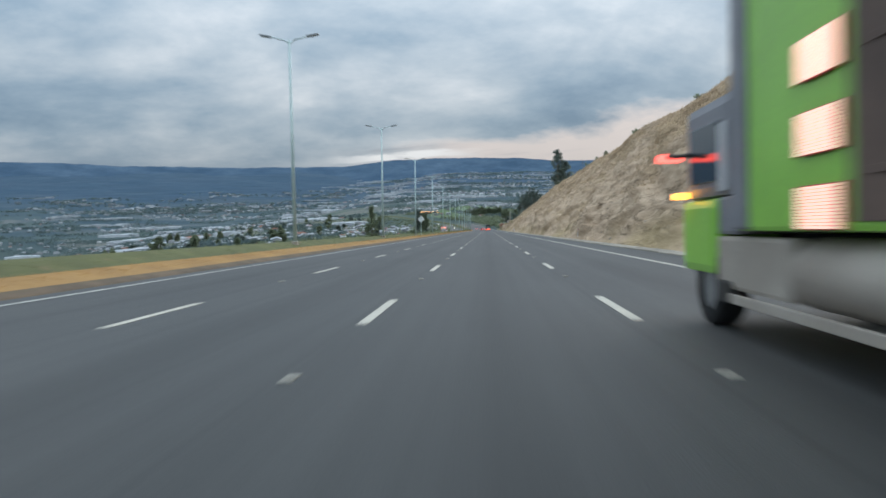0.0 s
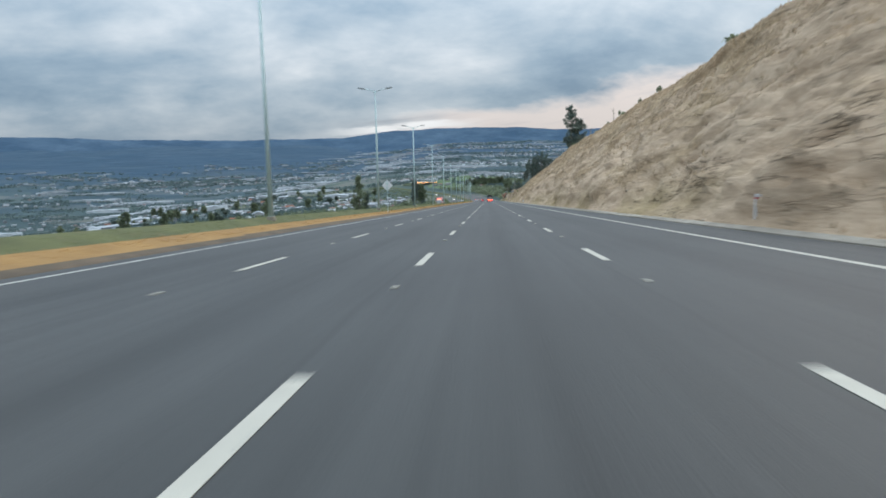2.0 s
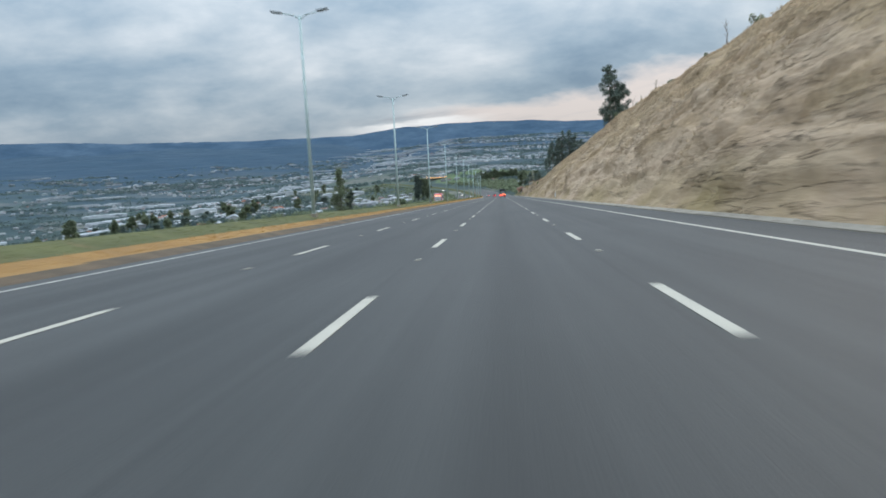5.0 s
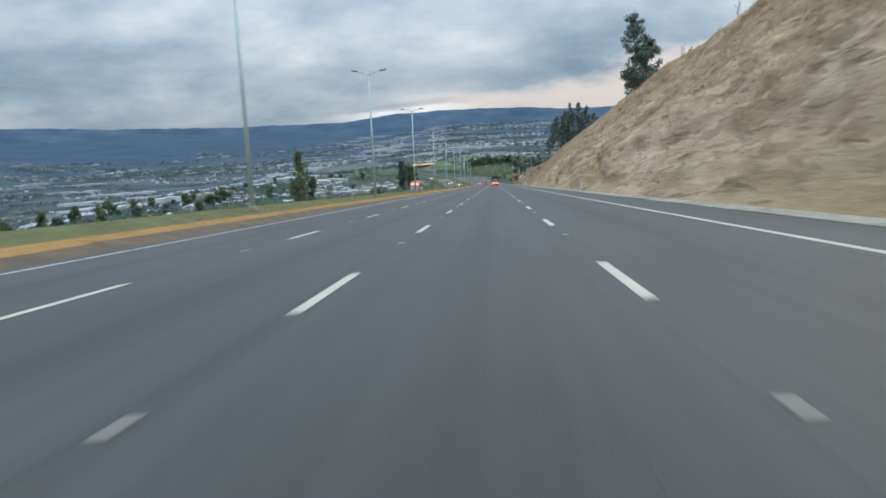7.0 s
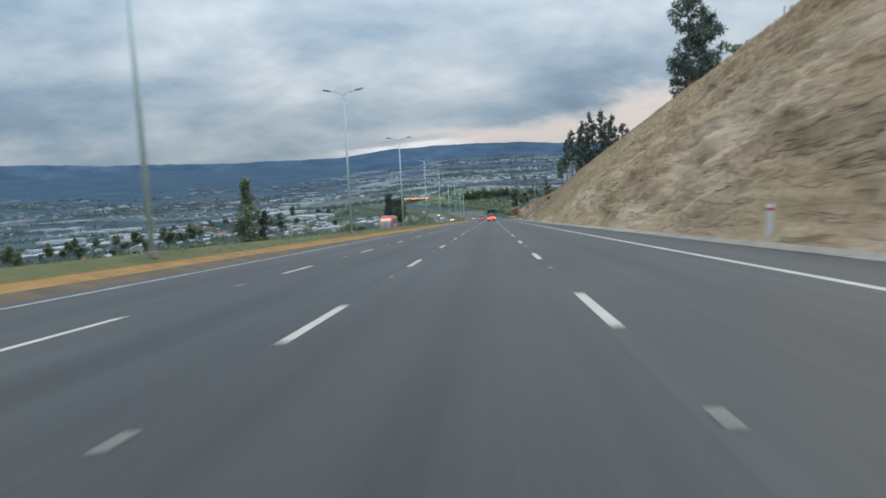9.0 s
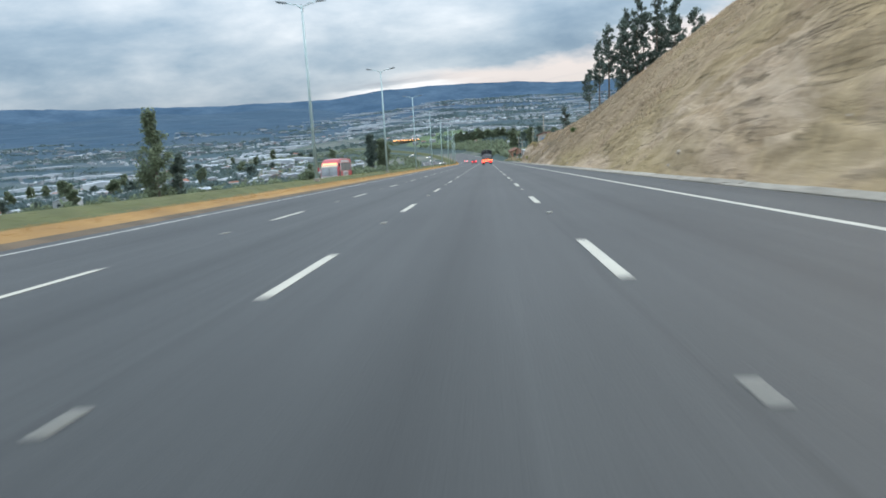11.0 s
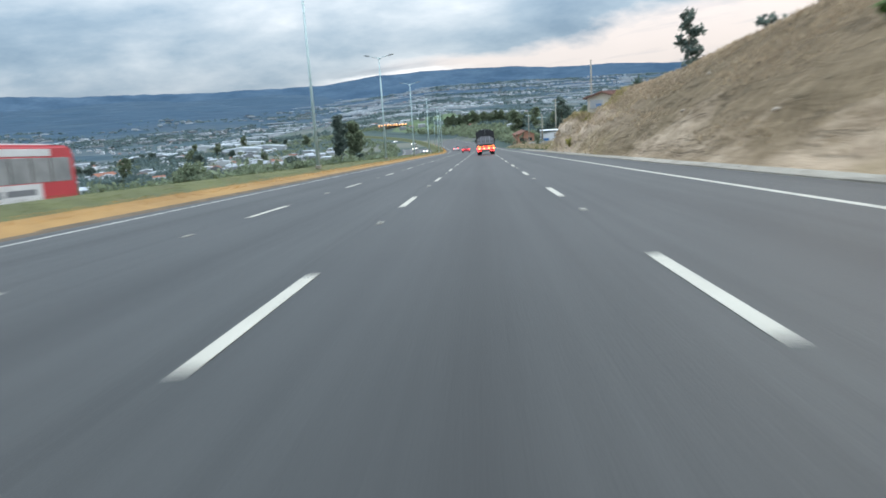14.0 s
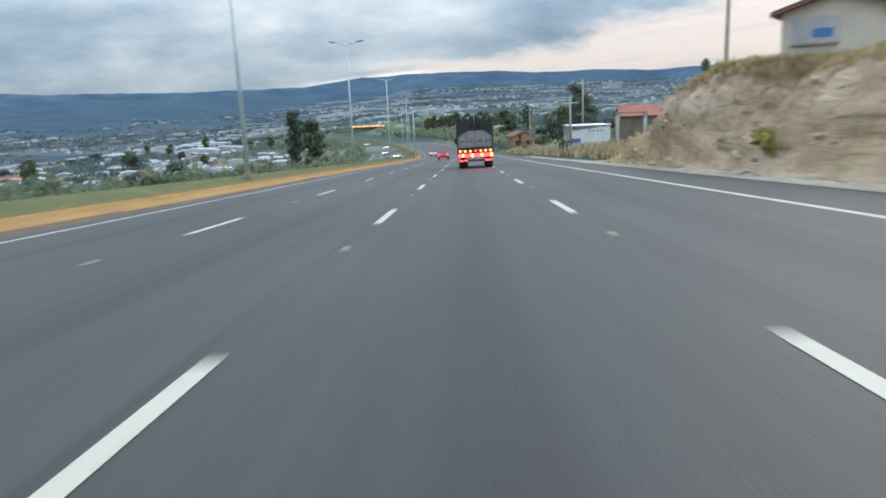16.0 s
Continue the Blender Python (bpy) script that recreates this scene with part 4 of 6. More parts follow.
tree("eucalyptus_tree", on_ground(-57.3, 652), 16.0, 3.2, 0.08, 24, "broad dark eucalyptus near the road bend", material=LEAF_PALE, size=0.40)
tree("eucalyptus_tree", on_ground(-53.5, 646), 11.0, 2.6, 0.08, 25, "round dark tree near the road bend", material=LEAF_PALE, size=0.40)
rng = random.Random(5)
BASE_TREES = [tree("tree", on_ground(-165 - 12 * i, 560 + 41 * i), h, s, 0.1, 60 + i, "dark green leafy tree on the valley floor", material=LEAF if i % 2 else LEAF_PALE, group="valley trees", size=0.42) for i, (h, s) in enumerate(((9, 2.6), (7, 2.8), (12, 2.4), (6, 2.4)))]
spots = [(-95, 640, 2), (-120, 560, 1), (-110, 330, 3), (-180, 330, 2), (-150, 420, 0), (-190, 480, 1), (-170, 180, 3), (-210, 210, 0)]
for i in range(84):
    spots.append((rng.uniform(18, 150), rng.uniform(490, 900), rng.randrange(4)))
for i in range(60):
    spots.append((rng.uniform(-420, -130), rng.uniform(420, 1050), rng.randrange(4)))
for i in range(22):                                      # the row of slim trees by the far bend
    spots.append((-26 + 2.6 * i + rng.uniform(-1, 1), 905 + rng.uniform(-6, 6), 2))
for i in range(5):                                       # along the outer edge of the far carriageway
    wy = 470 + 24 * i + rng.uniform(-8, 8)
    spots.append((bend(wy)[0] - rng.uniform(34, 60), wy, 1 + 2 * rng.randrange(2)))
for i, (wx, wy, k) in enumerate(spots):
    t_ = copy_thing(BASE_TREES[k], on_ground(wx, wy, rng.uniform(0, 360)))
    near_edge = i < 8 or i >= len(spots) - 5
    t_.scale = (rng.uniform(0.35, 0.6) if near_edge else rng.uniform(0.6, 1.05),) * 3

bush("bush", on_ground(-46, 440), 3.4, 3.6, 301, "wide pale green bush beyond the far carriageway", LEAF_PALE, "valley bushes")
bush("bush", on_ground(-30.5, 449), 2.2, 2.4, 302, "round olive bush beyond the far carriageway", LEAF_PALE, "valley bushes")
tree("eucalyptus_tree", on_ground(21.5, 505), 11.0, 1.9, 0.1, 303, "dark eucalyptus behind the white shed", size=0.25)
tree("eucalyptus_tree", on_ground(24.5, 511), 8.5, 2.2, 0.1, 304, "shorter dark eucalyptus behind the white shed", size=0.25)

# far woods and hedges of the valley floor
vv, ff, sv, sf = [], [], [], []
nprng = np.random.default_rng(3)


def settled(x, y):
    """How far out the plain is built over: further along the valley than towards the near range."""
    return 2200 + 1600 * smooth(-17, -6, math.degrees(math.atan2(x, y - 150)))


def far_place(rng, near, far):
    """A place on the valley floor, denser near by, clear of the road and the bank."""
    while True:
        a = radians(rng.uniform(-58, 50))
        r = 1 / rng.uniform(1 / far, 1 / near) if rng.random() < 0.38 else rng.uniform(near, far)
        x, y = math.sin(a) * r, 150 + math.cos(a) * r
        dx = bend(min(y, 1500))[0]
        if -52 < x - dx < 30 and y < 1500:
            continue
        if x > 0 and y < 470:
            continue
        return x, y, r


belts = []
while len(belts) < 27000:                                # belts and hedgerows that cross the view
    x, y, r = far_place(rng, 400, 4050)
    if r > settled(x, y) * 1.1 and rng.random() < 0.9 or noise.fractal(Vector((x * 0.0028, y * 0.0085, 5.0)), 1.0, 2.0, 3) < -0.05 and rng.random() < 0.6:
        continue
    turn = -math.atan2(x, y - 150) + rng.uniform(-0.2, 0.2)
    ln, dp = rng.uniform(20, 130) * (0.4 + r / 2600), rng.uniform(2, 28)
    for _ in range(int(ln / (1.6 + r / 900))):
        d, off = rng.uniform(-ln, ln) / 2, rng.gauss(0, dp)
        px, py = x + d * math.cos(turn) - off * math.sin(turn), y + d * math.sin(turn) + off * math.cos(turn)
        if -52 < px - bend(min(py, 1500))[0] < 30 and py < 1500 or px > 0 and py < 470:
            continue
        belts.append((px, py, r))
for i_ in range(34600):
    if i_ < 27000:
        x, y, r = belts[i_]
    elif i_ < 28000:                                     # dark belt of woods beyond the bend
        if i_ % 3:
            x, y, r = rng.uniform(-330, 420), 1100 + rng.uniform(0, 90), 900
        else:
            y, r = rng.uniform(590, 1000), 700
            x = rng.uniform(18, 150) + 0.06 * (y - 590)
    elif i_ >= 31100:                                    # shrubs on the slope beyond the bend
        y, r = rng.uniform(540, 1060), 800
        x = bend(y)[0] + 13 + 190 * rng.random() ** 1.3
        if y > 870 and -85 < x < 30:                     # the meadow stays open
            continue
    else:                                                # shrubs on the slope beside the bend
        if i_ % 5 > 2:
            continue
        x, y = -27.5 - 300 * rng.random() ** 1.7, rng.uniform(400, 1040)
        x, r = x + bend(y)[0], 700
    z = ground_z(x, y)
    s, flat = rng.uniform(0.9, 2.3) * (1 + r / 3600), (1.15, 1.15, 0.9) if i_ >= 27000 or r < 900 else (4.2, 2.4, 0.8)
    if i_ >= 28000:
        s = rng.uniform(0.5, 1.7) if i_ < 31100 else rng.uniform(0.6, 2.2)
    elif i_ >= 27000:
        s *= 1.3
    elif -120 < x - bend(min(y, 1500))[0] < 60:
        s *= 0.5
    if i_ < 27000 and r > 1.03 * settled(x, y):          # the foothills are left to the ground's own haze colour
        continue
    n_ = 50 if r < 800 else 26 if r < 1300 else 11
    for _k in range(n_):
        d = nprng.normal(size=3)
        d /= np.linalg.norm(d)
        c = np.array((x, y, z + s * 0.9)) + d * s * nprng.uniform(0.3, 1.0) * flat
        q_ = 0.14 if r < 800 else 0.2 if r < 1300 else 0.36
        a = nprng.normal(size=3) * s * q_
        b = nprng.normal(size=3) * s * q_
        tv, tf = (sv, sf) if i_ >= 28000 else (vv, ff)
        k = len(tv)
        tv += [c - a, c - b, c + a, c + b]
        tf.append((k, k + 1, k + 2, k + 3))
frng = random.Random(77)
HAMLETS = []
for _ in range(95):                                      # hamlets among trees on the lower foothills
    a = radians(frng.uniform(-52, -11))
    r = settled(math.sin(a) * 2000, 150 + math.cos(a) * 2000) * (0.95 + 0.30 * frng.random() ** 1.6)
    HAMLETS.append((math.sin(a) * r, 150 + math.cos(a) * r, r, a))
for x, y, r, a in HAMLETS:
    for _ in range(16):
        d, off = frng.gauss(0, 75), frng.gauss(0, 16)
        px, py = x + d * math.cos(a) + off * math.sin(a), y - d * math.sin(a) + off * math.cos(a)
        z, s = ground_z(px, py), frng.uniform(2.0, 4.2)
        for _k in range(11):
            d_ = nprng.normal(size=3)
            c = np.array((px, py, z + s * 0.7)) + d_ / np.linalg.norm(d_) * s * nprng.uniform(0.3, 1.0) * (2.6, 2.0, 0.8)
            p_, q_ = nprng.normal(size=3) * s * 0.36, nprng.normal(size=3) * s * 0.36
            k = len(vv)
            vv += [c - p_, c - q_, c + p_, c + q_]
            ff.append((k, k + 1, k + 2, k + 3))
tagged(new("valley_woods", mesh_of("valley_woods", vv, ff, LEAF_HAZED)), "scattered dark green trees and hedges across the valley", "woods", kind="stuff")
tagged(new("roadside_scrub", mesh_of("roadside_scrub", sv, sf, LEAF_PALE)), "low olive scrub on the slope below the road", "scrub", kind="stuff")

# ---------------------------------------------------------------- houses of the valley
WALLS = [surface("render_white", (0.55, 0.56, 0.57), (0.38, 0.39, 0.40), 0.85, scale=0.3, fine=4, bump=0.1, island=0.25, coords="Object"),
         surface("render_grey", (0.30, 0.31, 0.32), (0.22, 0.23, 0.24), 0.9, scale=0.3, fine=4, bump=0.1, island=0.3),
         surface("metal_roof", (0.46, 0.49, 0.52), (0.30, 0.33, 0.36), 0.5, scale=0.3, fine=4, bump=0.1, island=0.3),
         surface("tile_roof", (0.30, 0.125, 0.08), (0.21, 0.09, 0.06), 0.85, scale=0.3, fine=4, bump=0.1, island=0.3),
         surface("plastic_roof", (0.52, 0.55, 0.57), (0.34, 0.37, 0.40), 0.6, scale=0.1, fine=1, bump=0.0, island=0.2)]
vv, ff, fm = [], [], []


def far_house(x, y, w, l, h, roof_h, turn, wall, roof, lift=0.0):
    z = ground_z(x, y) - 1.0 + lift
    c, s = math.cos(turn), math.sin(turn)
    k = len(vv)
    for px, py, pz in ((-w, -l, 0), (w, -l, 0), (w, l, 0), (-w, l, 0), (-w, -l, h), (w, -l, h), (w, l, h), (-w, l, h), (0, -l, h + roof_h), (0, l, h + roof_h)):
        px, py = px / 2, py / 2
        vv.append((x + px * c - py * s, y + px * s + py * c, z + pz))
    for f_, m_ in (((0, 1, 5, 8, 4), wall), ((2, 3, 7, 9, 6), wall), ((1, 2, 6, 5), wall), ((3, 0, 4, 7), wall), ((5, 6, 9, 8), roof), ((7, 4, 8, 9), roof)):
        ff.append(tuple(k + i for i in f_))
        fm.append(m_)


for _ in range(760):                                    # houses stand in strips along lanes that cross the view
    x, y, r = far_place(rng, 480, 4050)
    if r > settled(x, y) * rng.uniform(0.8, 1.1) or noise.fractal(Vector((x * 0.0018, y * 0.0035, 9.0)), 1.0, 2.0, 3) < 0.0 and rng.random() < 0.7:
        continue
    q = 0.62 + 0.38 * smooth(900, 2400, r)
    turn = -math.atan2(x, y - 150) + rng.uniform(-0.22, 0.22)
    n_, gap = rng.randrange(3, 20), q * rng.uniform(9, 20)
    for j in range(n_):
        d, off = (j - n_ / 2) * gap + rng.uniform(-3, 3), rng.gauss(0, 26)
        hx, hy = x + d * math.cos(turn) - off * math.sin(turn), y + d * math.sin(turn) + off * math.cos(turn)
        if -52 < hx - bend(min(hy, 1500))[0] < 30 and hy < 1500 or hx > 0 and hy < 470:
            continue
        far_house(hx, hy, q * rng.uniform(6, 13), q * rng.uniform(6, 11), q * rng.uniform(3.0, 6.5), q * rng.uniform(0.5, 1.4), turn + rng.choice((0, 0, 1.57)), rng.choice((0, 0, 4, 1)), rng.choice((2, 2, 2, 4, 4, 2, 0, 0, 1, 3)))
for _ in range(130):                                    # long sheds and workshops
    x, y, r = far_place(rng, 650, 3600)
    if r > settled(x, y) or -150 < x < 220 and y < 1350:
        continue
    turn = -math.atan2(x, y - 150) + rng.uniform(-0.15, 0.15)
    for j in range(rng.randrange(1, 4)):
        far_house(x + rng.uniform(-20, 20) + 14 * j, y + 16 * j, rng.uniform(16, 34 + 0.02 * r), rng.uniform(9, 15), rng.uniform(3.2, 6), 1.2, turn, 4, rng.choice((4, 4, 2)))
for _ in range(190):                                    # long greenhouses and pale fields under plastic
    a, r = radians(rng.uniform(-14, 13)), rng.uniform(1600, 3980)
    if noise.noise(Vector((math.degrees(a) * 0.25, r * 0.004, 6.0))) > -0.05:
        far_house(math.sin(a) * r, 150 + math.cos(a) * r, rng.uniform(50, 200), rng.uniform(10, 26), 2.6, 0.8, rng.uniform(-0.12, 0.12), 4, rng.choice((4, 4, 2)))
for x, y, r, a in HAMLETS:
    for _ in range(frng.randrange(1, 6)):
        d, off = frng.gauss(0, 60), frng.gauss(0, 14)
        far_house(x + d * math.cos(a) + off * math.sin(a), y - d * math.sin(a) + off * math.cos(a), frng.uniform(9, 30), frng.uniform(7, 11), frng.uniform(2.6, 4.5), 1.1, -a + frng.uniform(-0.2, 0.2), frng.choice((1, 4)), frng.choice((2, 1, 2, 4)))
tagged(new("valley_town", mesh_of("valley_town", vv, ff, WALLS, fm)), "pale scattered houses, sheds and greenhouses across the valley", "town", kind="stuff")
WINDOW = surface("window_glass", (0.05, 0.06, 0.07), (0.03, 0.035, 0.04), 0.12, scale=1, bump=0.0, spec=0.6)


def house(m, w, l, h, roof_h, wall_m, roof_m, label, group="valley houses"):
    e = root("house", m, label, "house", group)
    bm = bmesh.new()
    ps = [(-w / 2, -l / 2, -1.2), (w / 2, -l / 2, -1.2), (w / 2, l / 2, -1.2), (-w / 2, l / 2, -1.2), (-w / 2, -l / 2, h), (w / 2, -l / 2, h), (w / 2, l / 2, h), (-w / 2, l / 2, h), (0, -l / 2, h + roof_h), (0, l / 2, h + roof_h)]
    vs = [bm.verts.new(p) for p in ps]
    for f_ in ((0, 1, 5, 8, 4), (2, 3, 7, 9, 6), (1, 2, 6, 5), (3, 0, 4, 7)):
        bm.faces.new([vs[i] for i in f_])
    part("wall", bm, wall_m, e)
    bm = bmesh.new()
    ov, t = 0.4, 0.14
    for sgn in (-1, 1):
        a = [(0, -l / 2 - ov, h + roof_h + t), (0, l / 2 + ov, h + roof_h + t), (sgn * (w / 2 + ov), l / 2 + ov, h - ov * roof_h / (w / 2) + t), (sgn * (w / 2 + ov), -l / 2 - ov, h - ov * roof_h / (w / 2) + t)]
        top = [bm.verts.new(p) for p in a]
        bot = [bm.verts.new((p[0], p[1], p[2] - t * 0.9)) for p in a]
        bm.faces.new(top)
        bm.faces.new(bot[::-1])
        for i in range(4):
            bm.faces.new((top[i], bot[i], bot[(i + 1) % 4], top[(i + 1) % 4]))
    bmesh.ops.recalc_face_normals(bm, faces=bm.faces)
    part("roof", bm, roof_m, e)
    for x, z in ((-w * 0.25, h * 0.55), (w * 0.25, h * 0.55)):
        part("window", boxed(x - 0.6, x + 0.6, -l / 2 - 0.05, -l / 2 + 0.05, z - 0.5, z + 0.5, 0.02), WINDOW, e)
    part("door", boxed(-0.45, 0.45, -l / 2 - 0.05, -l / 2 + 0.05, 0, 2.05, 0.02), BARK, e)
    return e


HOUSES = [house(on_ground(-150, 500, 20, 0), 8, 10, 3.0, 1.4, WALLS[0], WALLS[2], "white house with a pale metal roof in the valley"),
          house(on_ground(-170, 640, -30, 0), 7, 9, 2.8, 1.5, WALLS[0], WALLS[3], "white house with a red tile roof in the valley"),
          house(on_ground(-230, 540, 50, 0), 9, 8, 5.6, 0.6, WALLS[1], WALLS[2], "grey block house with a flat metal roof")]
for i in range(70):
    wx, wy = rng.uniform(-560, -230), rng.uniform(120, 1000)
    h_ = copy_thing(HOUSES[rng.choice((0, 0, 1, 2))], on_ground(wx, wy, rng.uniform(0, 360), 0))
    h_.scale = (rng.uniform(0.6, 0.95),) * 3
for i in range(96):                                      # small houses and stalls below the verge and by the hall
    if i >= 64:
        wy = rng.uniform(620, 1050)
        wx = bend(wy)[0] + rng.uniform(35, 210)
    elif i < 34:
        wx, wy = rng.uniform(-190, -62), rng.uniform(430, 860)
        wx += bend(wy)[0]
    else:
        wx, wy = rng.uniform(-170, -78), rng.uniform(690, 765)
    h_ = copy_thing(HOUSES[rng.choice((0, 0, 0, 1, 2))], on_ground(wx, wy, rng.uniform(0, 360), 0))
    h_.scale = (rng.uniform(0.3, 0.55),) * 3


# ---------------------------------------------------------------- grass tufts and stones
def tufts(name, places, height, mat, label, wide=0.010):
    vv, ff = [], []
    for p, k in places:
        for _ in range(4):
            th, h = rng.uniform(0, 6.28), height * k * rng.uniform(0.5, 1.3)
            d = Vector((math.cos(th), math.sin(th), 0))
            q = p + d * rng.uniform(0, 0.12)
            w = Vector((-d.y, d.x, 0)) * wide * (1 + k)
            n = len(vv)
            vv.extend((q - w, q + w, q + d * h * rng.uniform(0.2, 0.7) + Vector((0, 0, h))))
            ff.append((n, n + 1, n + 2))
    ob = tagged(new(name, mesh_of(name, vv, ff, mat)), label, "grass", kind="stuff")
    ob.matrix_world = ROAD
    return ob


pl = []
while len(pl) < 56000:
    y, u = rng.uniform(-5, 426), rng.random() ** 0.75
    if noise.noise(Vector((y * 0.09 - u * 1.5, u * 5.0, 3.0))) + 0.9 * (u - 0.5) < rng.uniform(-0.25, 0.25):
        continue
    if y > 398 and rng.random() < 0.6:
        continue
    pl.append((Vector(bank(y, min(u * 1.02, 1.01))), rng.uniform(0.6, 1.6)))
tufts("bank_grass", pl[::2], 0.18, DRY_GRASS, "dry straw-coloured grass tufts on the bank")
tufts("bank_turf", pl[1::2], 0.15, TAUPE_GRASS, "dead grey-brown grass tufts on the bank")

def verge_at(x, s):
    p = along(x, s, verge(x) - 0.02)
    return Vector(p)


tufts("verge_dry_grass", [(verge_at(rng.uniform(-9.75, -9.05), rng.uniform(-10, 620)), 0.8) for _ in range(16000)], 0.05, ORANGE_GRASS, "dry orange grass strip along the verge", 0.006)
tufts("verge_green_grass", [(verge_at(rng.uniform(-12.4, -9.8), rng.uniform(-10, 620)), 0.8) for _ in range(22000)], 0.055, GREEN_GRASS, "short green grass on the verge", 0.006)
pl = [(Vector(along(rng.uniform(10.6, 14), rng.uniform(424, 560), 0)), 1.4) for _ in range(6500)]
pl = [(Vector((q.x, q.y, verge(min(60, q.x)) + 0.02)), k) for q, k in pl]
tufts("roadside_grass", pl[::2], 0.4, DRY_GRASS, "tall dry grass beside the road")
tufts("roadside_weeds", pl[1::2], 0.35, GREEN_GRASS, "olive weeds beside the road")
pl = []
for i in range(8600):
    y, w = rng.uniform(392, 419), 6.5 * rng.random() ** 1.5
    pl.append((Vector(bank(y, 1 + w / 60 if i < 6400 else 1 - 0.22 * rng.random() ** 1.6)), rng.uniform(0.6, 1.3)))
tufts("bank_top_weeds", pl[::2], 0.26, LEAF_STRAW, "olive weeds on the flat top of the bank")
tufts("bank_top_grass", pl[1::2], 0.24, DRY_GRASS, "dry grass on the flat top of the bank")
ROCK = surface("pale_rock", (0.52, 0.43, 0.34), (0.38, 0.31, 0.245), 0.95, scale=1.2, fine=9, bump=0.6, island=0.25)
vv, ff = [], []
for i in range(240):
    if i < 170:
        y, u, s = rng.uniform(396, 427), rng.random() ** 3 * 0.8, rng.uniform(0.05, 0.17)
    else:
        y, u, s = rng.uniform(0, 420), rng.random() ** 1.6 * 0.9, rng.uniform(0.05, 0.16)
    c = Vector(bank(y, u)) - Vector((0, 0, 0.25 * s))
    k = len(vv)
    for d in ((1, 0, 0), (-1, 0, 0), (0, 1, 0), (0, -1, 0), (0, 0, 1), (0, 0, -1), (0.7, 0.7, 0.5), (-0.7, 0.6, 0.5), (0.6, -0.7, 0.5), (-0.6, -0.7, 0.5)):
        vv.append(c + Vector(d) * s * rng.uniform(0.65, 1.25))
    for a, b_, c_ in ((4, 6, 7), (4, 7, 9), (4, 9, 8), (4, 8, 6), (6, 2, 7), (7, 1, 9), (9, 3, 8), (8, 0, 6), (6, 0, 2), (7, 2, 1), (9, 1, 3), (8, 3, 0), (5, 2, 0), (5, 1, 2), (5, 3, 1), (5, 0, 3)):
        ff.append((k + a, k + b_, k + c_))
o = tagged(new("loose_stones", mesh_of("loose_stones", vv, ff, ROCK)), "loose pale stones fallen on the bank", "stones", kind="stuff")
o.matrix_world = ROAD


# ---------------------------------------------------------------- vehicles
def paint(name, c, rough=0.35):
    return surface(name, c, tuple(v * 0.86 for v in c), rough, scale=1.2, fine=30, bump=0.03, spec=0.5, wear=((0.16, 0.14, 0.12), -0.03))


RUBBER = surface("rubber", (0.025, 0.025, 0.026), (0.018, 0.018, 0.018), 0.85, scale=4, bump=0.2)
RIM = surface("rim_metal", (0.42, 0.42, 0.42), (0.30, 0.30, 0.30), 0.4, 0.7, scale=4, bump=0.05)
CHASSIS = surface("chassis", (0.06, 0.055, 0.05), (0.04, 0.037, 0.034), 0.8, scale=1, bump=0.2)
GREEN_PAINT = paint("green_paint", (0.34, 0.70, 0.09))
BROWN_CURTAIN = surface("brown_curtain", (0.17, 0.115, 0.09), (0.11, 0.075, 0.06), 0.7, scale=0.8, fine=14, bump=0.2)
GREY_PANEL = surface("grey_panel", (0.30, 0.30, 0.32), (0.22, 0.22, 0.24), 0.5, 0.2, scale=1.0, fine=20, bump=0.1, wear=((0.20, 0.15, 0.11), 0.02))
DUSTY = surface("dusty_tank", (0.46, 0.41, 0.35), (0.34, 0.29, 0.24), 0.7, scale=1.0, fine=20, bump=0.1)
TARP = surface("black_tarpaulin", (0.030, 0.032, 0.036), (0.020, 0.021, 0.024), 0.6, scale=1.5, fine=12, bump=0.4)
RED_PAINT = paint("red_paint", (0.56, 0.05, 0.065))
WHITE_PAINT = paint("white_paint", (0.72, 0.72, 0.72))
CREAM_PAINT = paint("cream_paint", (0.74, 0.66, 0.48))
GREY_PAINT = paint("grey_paint", (0.20, 0.21, 0.23))
DARK_GLASS = surface("dark_glass", (0.03, 0.035, 0.04), (0.02, 0.024, 0.028), 0.08, scale=1, bump=0.0, spec=0.7)
RED_LIGHT = lamp_mat("red_light", (1.0, 0.05, 0.05), 5.0)
HOT_LIGHT = lamp_mat("orange_red_light", (1.0, 0.17, 0.06), 8.0)
AMBER_LIGHT = lamp_mat("amber_light", (1.0, 0.42, 0.05), 5.0)
WHITE_LIGHT = lamp_mat("white_light", (1.0, 0.93, 0.80), 7.0)
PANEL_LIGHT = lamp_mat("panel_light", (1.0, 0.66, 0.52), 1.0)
LAMP_ROW = lamp_mat("sodium_light", (1.0, 0.45, 0.14), 5.0)
SIGN_LIGHT = lamp_mat("display_light", (1.0, 0.28, 0.12), 1.7)


